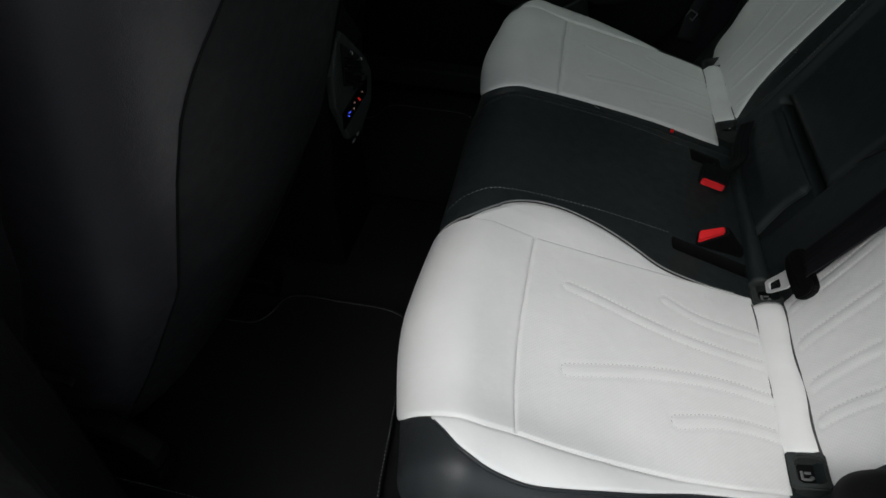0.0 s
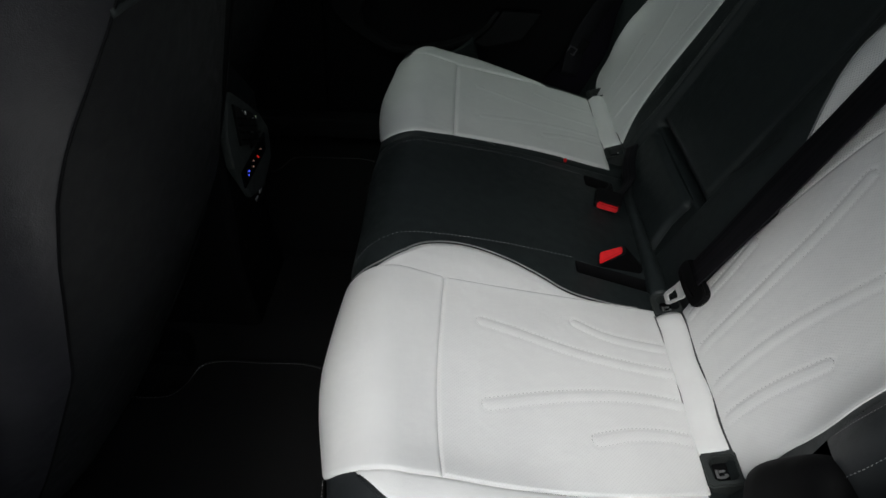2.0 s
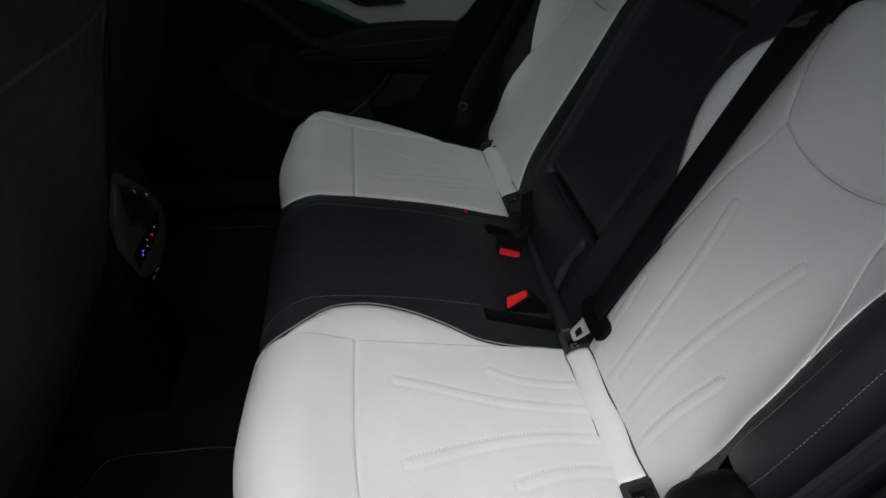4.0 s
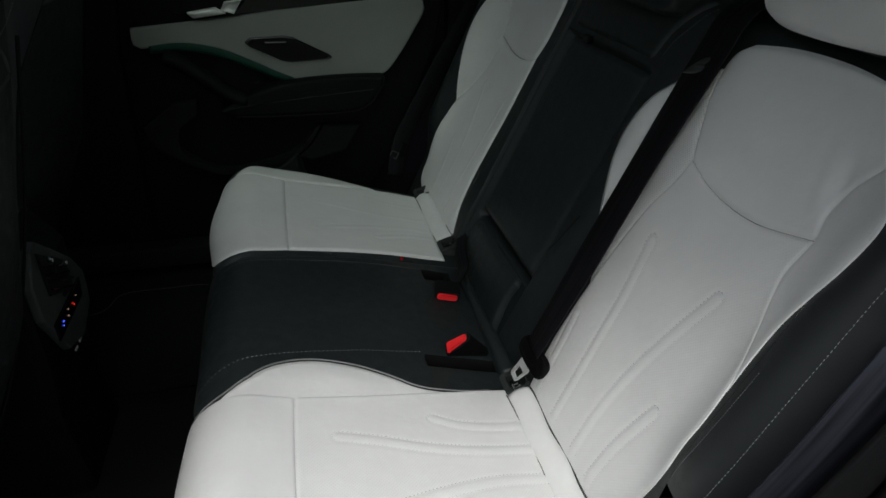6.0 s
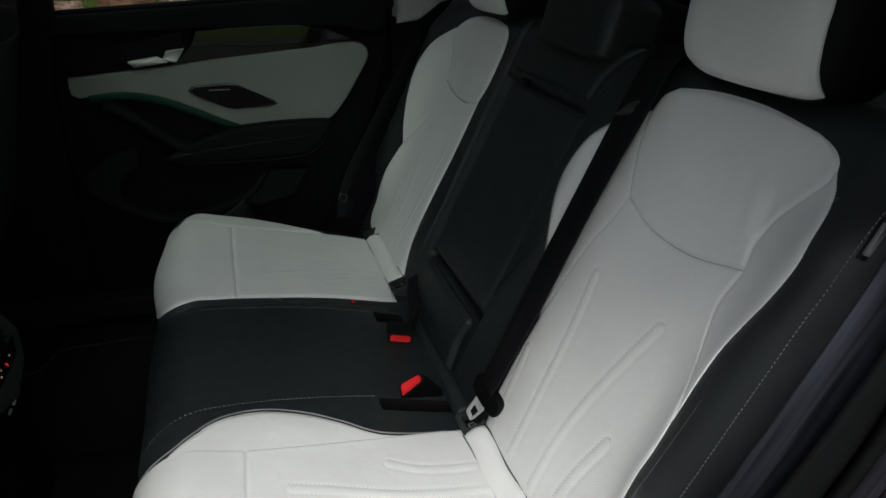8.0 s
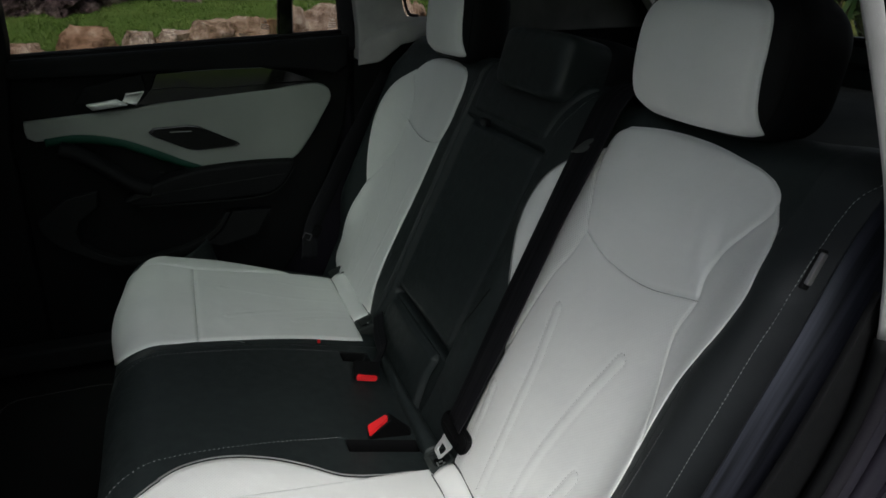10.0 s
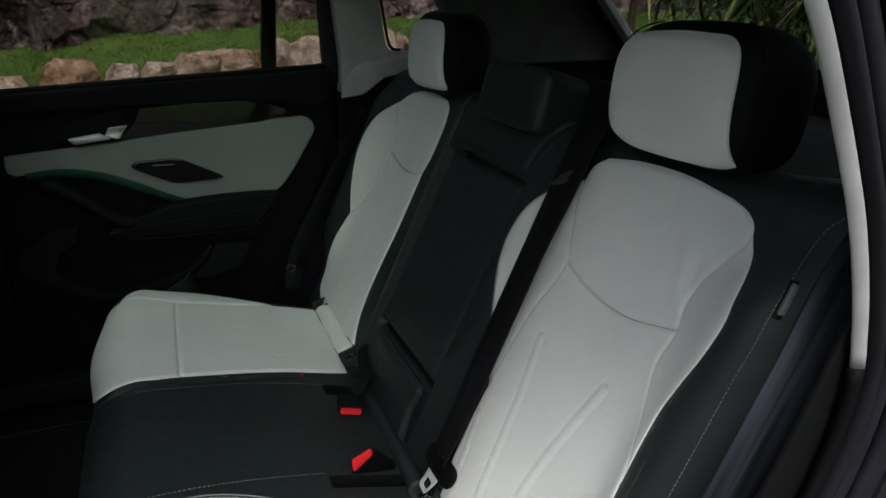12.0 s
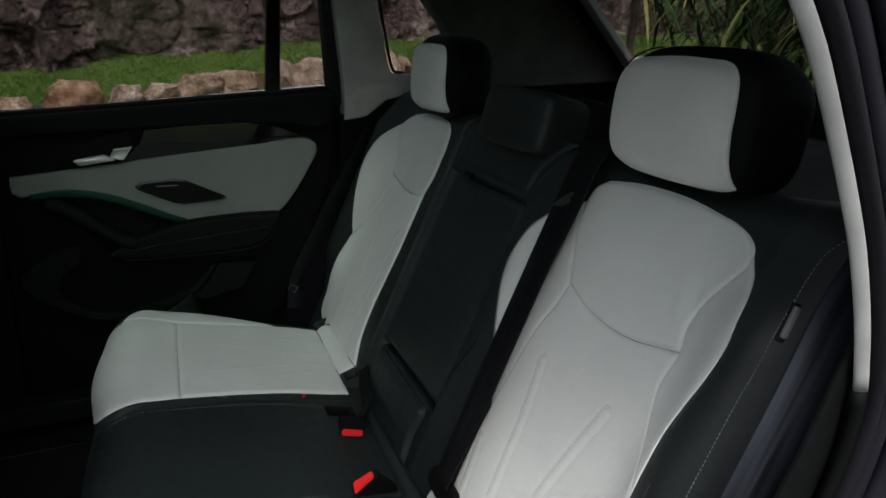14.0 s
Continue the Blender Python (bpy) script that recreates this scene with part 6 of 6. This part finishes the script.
def mats():
    for flip, words in ((1, "black velour foot mat with pale stitched edge, by the open door"), (-1, "black velour foot mat with pale stitched edge, by the closed door")):
        m = thing("foot_mat", words, "floor mat", "foot mats")
        line = [(-0.92, -0.262), (-0.868, -0.262), (-0.830, -0.254), (-0.812, -0.225), (-0.800, -0.185), (-0.770, -0.172), (-0.69, -0.170), (-0.594, -0.170), (-0.562, -0.182), (-0.548, -0.215), (-0.53, -0.35), (-0.515, -0.50), (-0.510, -0.57), (-0.525, -0.592), (-0.60, -0.60), (-0.80, -0.596), (-0.92, -0.594)]
        if flip < 0:
            line = [(x, 0.165 if y < -0.58 else y + 0.739) for x, y in line]
        rim = curve(line, 120)
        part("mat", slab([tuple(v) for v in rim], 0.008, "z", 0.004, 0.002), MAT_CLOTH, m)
        centre = np.array([-0.72, -0.38 if flip > 0 else 0.37])
        path = [((x - centre[0]) * 0.985 + centre[0], (y - centre[1]) * 0.975 + centre[1], 0.0125) for x, y in rim]
        stitches("edge_stitching", [q for q in path if flip > 0 or q[1] > 0.21], (0, 0, 1), m, MAT_THREAD, 0.0034, 0.0032, 0.0006)


car_shell()
pillar_far()
far_door()
near_opening()
front_pillars()
driver = front_seat()
driver.location = (0, -0.365, 0)
copy_thing(driver, Matrix.Translation((-0.10, 0.365, 0)))
console()
mats()


# ---- outside ----
def rise(x):
    """The ground outside climbs towards the rear of the car."""
    return 0.088 * np.clip(x, -4.0, 9.0)


def outside():
    g = bmesh.new()
    bmesh.ops.create_grid(g, x_segments=2, y_segments=2, size=400.0, matrix=Matrix.Translation((0, 0, -0.42)))
    structure("ground", g, PAVING, "dark grey asphalt ground round the car", "ground")
    us, vs = np.linspace(-30, 40, 120), np.linspace(11.9, 17, 30)

    def lawn(p, h):
        x, y = p[:, 0], p[:, 1]
        z = -0.26 + rise(x) + 0.222 * (y - 12.6) + 0.03 * np.sin(x * 0.9) * np.sin(y * 1.3) + 0.03 * np.sin(x * 2.3 + y)
        return np.stack([x, y, z], 1)

    bank = sheet("bank", lambda p, h: np.stack([p[:, 0], p[:, 1], -0.43 + 0.48 * np.maximum(0, -p[:, 1] - 7.6) * (1 - 0.02 * np.maximum(0, -p[:, 1] - 7.6)) + 0.06 * np.sin(p[:, 0] * 1.1) * np.sin(p[:, 1])], 1), np.linspace(-30, 30, 60), np.linspace(-18, -7.4, 24), BLADE, None)
    tagged(bank, "green grassy bank beside the open door", "lawn", kind="structure")
    lo = sheet("lawn", lawn, us, vs, GRASS, None)
    tagged(lo, "sloping green lawn behind the boulders", "lawn", kind="structure")
    rng = np.random.default_rng(4)
    count = 40000
    bx, by = rng.uniform(-7, 14, count), 12.4 + 3.9 * rng.random(count) ** 1.1
    base = lawn(np.stack([bx, by], 1), None)
    ht, ang, leanx, leany = rng.uniform(0.03, 0.08, count), rng.uniform(0, math.pi, count), rng.normal(0, 0.05, count), rng.normal(0, 0.05, count)
    w = np.stack([np.cos(ang), np.sin(ang), 0 * ang], 1) * 0.012
    tip = base + np.stack([leanx, leany, ht], 1)
    verts = np.stack([base - w, base + w, tip], 1).reshape(-1, 3)
    blades = link("grass", verts, [(3 * k, 3 * k + 1, 3 * k + 2) for k in range(count)], BLADE, None, smooth=False)
    tagged(blades, "short uneven green grass on the slope", "grass", kind="stuff")

    def blocks(a, b, size, depth):
        """Fractured rock: every block stands out by its own amount, with a crack round it."""
        q = Vector((a * size + 0.35 * noise.noise(Vector((a, b, 1.0))), b * size * 0.75 + 0.35 * noise.noise(Vector((a, b, 5.0))), 0.5))
        dist, spots = noise.voronoi(q)
        own = math.sin(spots[0].x * 12.9 + spots[0].y * 78.2) * 43758.5
        tilt = (q.x - spots[0].x) * math.sin(own) * 0.8 + (q.y - spots[0].y) * math.cos(own) * 0.8
        return depth * ((own % 1.0) + tilt - 0.5 * max(0.0, 1 - (dist[1] - dist[0]) / 0.09))

    def cliff(p, h):
        x, z = p[:, 0], p[:, 1]
        out = np.array([noise.fractal(Vector((a * 0.35, b * 0.5, 3.0)), 1.0, 2.1, 6) * 0.8 + blocks(a, b, 0.75, 0.5) + blocks(a + 5.0, b, 2.3, 0.22) + blocks(a, b + 9.0, 6.0, 0.08) for a, b in zip(x, z)])
        return np.stack([x + 0.3 * out, 16.1 - 0.75 * step(-x, 0.0, 3.0) - 0.6 * out + 0.10 * z, z + rise(x) - 0.6], 1)

    rock = sheet("rock_face", cliff, np.r_[np.linspace(-26, -7, 40), np.linspace(-6.9, 14, 420), np.linspace(14.3, 36, 50)], np.r_[np.linspace(0, 3.6, 100), np.linspace(3.8, 9, 24)], ROCK, None)
    rock.data.shade_flat()
    tagged(rock, "rugged dark grey rock face behind the lawn", "rock face", kind="structure")
    structure("kerb", box((24, 0.45, 0.5), (1.0, 11.7, -0.25 - 0.20 + 0.085), Euler((0, math.atan(-0.085), 0)).to_matrix(), 0.02), KERB, "pale concrete kerb in front of the boulders", "kerb")


def boulder(seed, size, at, turn):
    bm = bmesh.new()
    bmesh.ops.create_icosphere(bm, subdivisions=5, radius=1.0)
    chip = random.Random(seed * 13)
    cuts = [(Vector((chip.gauss(0, 1), chip.gauss(0, 1), chip.gauss(0.2, 1))).normalized(), chip.uniform(0.55, 0.85)) for _ in range(14)] + [(Vector((0.1, 0, 1)).normalized(), 0.62)]
    for v in bm.verts:
        q = v.co * 1.3 + Vector((seed * 3.7, seed * 1.9, seed))
        r = 1.12 + 0.24 * noise.noise(q) + 0.12 * noise.noise(q * 2.7) + 0.07 * noise.noise(q * 6.0) + 0.035 * noise.noise(q * 15.0)
        flat = v.co.copy()
        for way, far in cuts:
            flat -= way * max(0.0, flat.dot(way) - far)
        v.co = Vector((flat.x * size[0], flat.y * size[1], flat.z * size[2])) * r
    bmesh.ops.transform(bm, matrix=Matrix.Translation(at) @ Euler((0, 0, turn)).to_matrix().to_4x4(), verts=bm.verts[:])
    return bm


def boulders():
    rng = random.Random(11)
    # left end, right end and height of the stones along the lawn's edge
    row = [(-3.34, -2.62, 0.31), (-2.40, -1.48, 0.50), (-1.40, -0.74, 0.36), (-0.80, -0.12, 0.35), (-0.17, 0.61, 0.45), (0.58, 1.36, 0.46), (1.30, 1.72, 0.36), (1.72, 2.12, 0.56), (2.06, 2.85, 0.58), (3.0, 3.75, 0.45), (3.86, 4.33, 0.62), (4.27, 4.60, 0.48)]
    x = -3.4
    while x > -6.0:
        w = rng.uniform(0.5, 1.1)
        row.append((x - w, x, rng.uniform(0.3, 0.5)))
        x -= w + rng.uniform(0.0, 0.2)
    x = 4.65
    while x < 7.5:
        w = rng.uniform(0.5, 1.1)
        row.append((x, x + w, rng.uniform(0.35, 0.6)))
        x += w + rng.uniform(0.0, 0.15)
    for k, (x0, x1, high) in enumerate(row):
        x, h = (x0 + x1) / 2, (high + 0.10) / 1.38
        base = -0.30 + float(rise(x))
        ob = part("boulder", boulder(k + 3, ((x1 - x0) / 1.62, 0.42, h), (x, 12.3 + rng.uniform(-0.05, 0.12), base + high - 0.69 * h), rng.uniform(-0.25, 0.25)), STONE, None, "", True)
        tagged(ob, "pale weathered limestone boulder on the lawn's edge", "boulder", "boulders")
    twig = thing("twig", "short dark twig lying across a pale boulder", "twig")
    sweep("stick", curve([(0.70, 11.80, -0.025), (0.78, 11.79, -0.055), (0.86, 11.79, -0.06), (0.96, 11.80, -0.068)], 12), ring_profile(0.022, n=7), BARK, twig, up=(0, 1, 0), taper=np.linspace(1.2, 0.4, 12))
    sweep("side_shoot", [(0.79, 11.79, -0.058), (0.80, 11.79, -0.09), (0.82, 11.79, -0.115)], ring_profile(0.011, n=6), BARK, twig, up=(0, 1, 0))


def strap_plant(at, scale, seed, stems, spread=0.9, low=0.75, thick=0.022):
    rng = random.Random(seed)
    ob = thing("palm_shrub", "dense green shrub with long narrow drooping leaves", "shrub", "shrubs", at=(at[0], at[1], -0.42))
    verts, faces, tips, tfaces = [], [], [], []
    bm = bmesh.new()
    for s in range(stems):
        top = Vector((at[0] + rng.uniform(-spread, spread) * scale, at[1] + rng.uniform(-spread, spread) * scale, -0.42 + rng.uniform(low, 2.5) * scale))
        foot = Vector((at[0] + rng.uniform(-0.3, 0.3) * spread, at[1] + rng.uniform(-0.3, 0.3) * spread, -0.42))
        d = (top - foot)
        m = Matrix.Translation((foot + top) / 2) @ d.to_track_quat("Z", "Y").to_matrix().to_4x4()
        bmesh.ops.create_cone(bm, cap_ends=True, segments=7, radius1=thick, radius2=0.65 * thick, depth=d.length, matrix=m)
        for k in range(110):
            az, el = rng.uniform(0, 2 * math.pi), rng.uniform(-0.5, 1.3)
            length, width = rng.uniform(0.25, 0.55) * scale, rng.uniform(0.010, 0.020) * scale
            way = Vector((math.cos(az) * math.cos(el), math.sin(az) * math.cos(el), math.sin(el)))
            side = way.cross(Vector((0, 0, 1))).normalized() * width
            head = top + (foot - top) * 0.35 * rng.random() ** 2
            store, fs = (tips, tfaces) if rng.random() < 0.22 else (verts, faces)
            base = len(store)
            for q in range(5):
                f = q / 4
                c = head + way * length * f - Vector((0, 0, 0.55 * length * f * f))
                wd = side * (1 - f) ** 0.6 * (0.5 + f if f < 0.5 else 1)
                store += [c - wd, c + wd]
                if q:
                    b = base + 2 * q
                    fs.append((b - 2, b - 1, b + 1, b))
    part("stem", bm, BARK, ob)
    link("leaves", verts, faces, LEAF, ob, "dark green strap leaves", smooth=False)
    link("dry_leaves", tips, tfaces, LEAF_TIP, ob, "yellowed strap leaves", smooth=False)


outside()
boulders()
for k, (x, y, s) in enumerate(((3.55, 2.1, 0.9), (4.25, 2.9, 1.0), (4.4, 2.0, 1.0), (5.2, 3.6, 1.1), (5.4, 2.7, 1.1), (5.0, 1.2, 1.05), (6.6, 4.0, 1.2))):
    strap_plant((x, y), s, 20 + k, 10)
strap_plant((2.93, 3.0), 1.25, 41, 2, spread=0.1, low=2.2, thick=0.03)
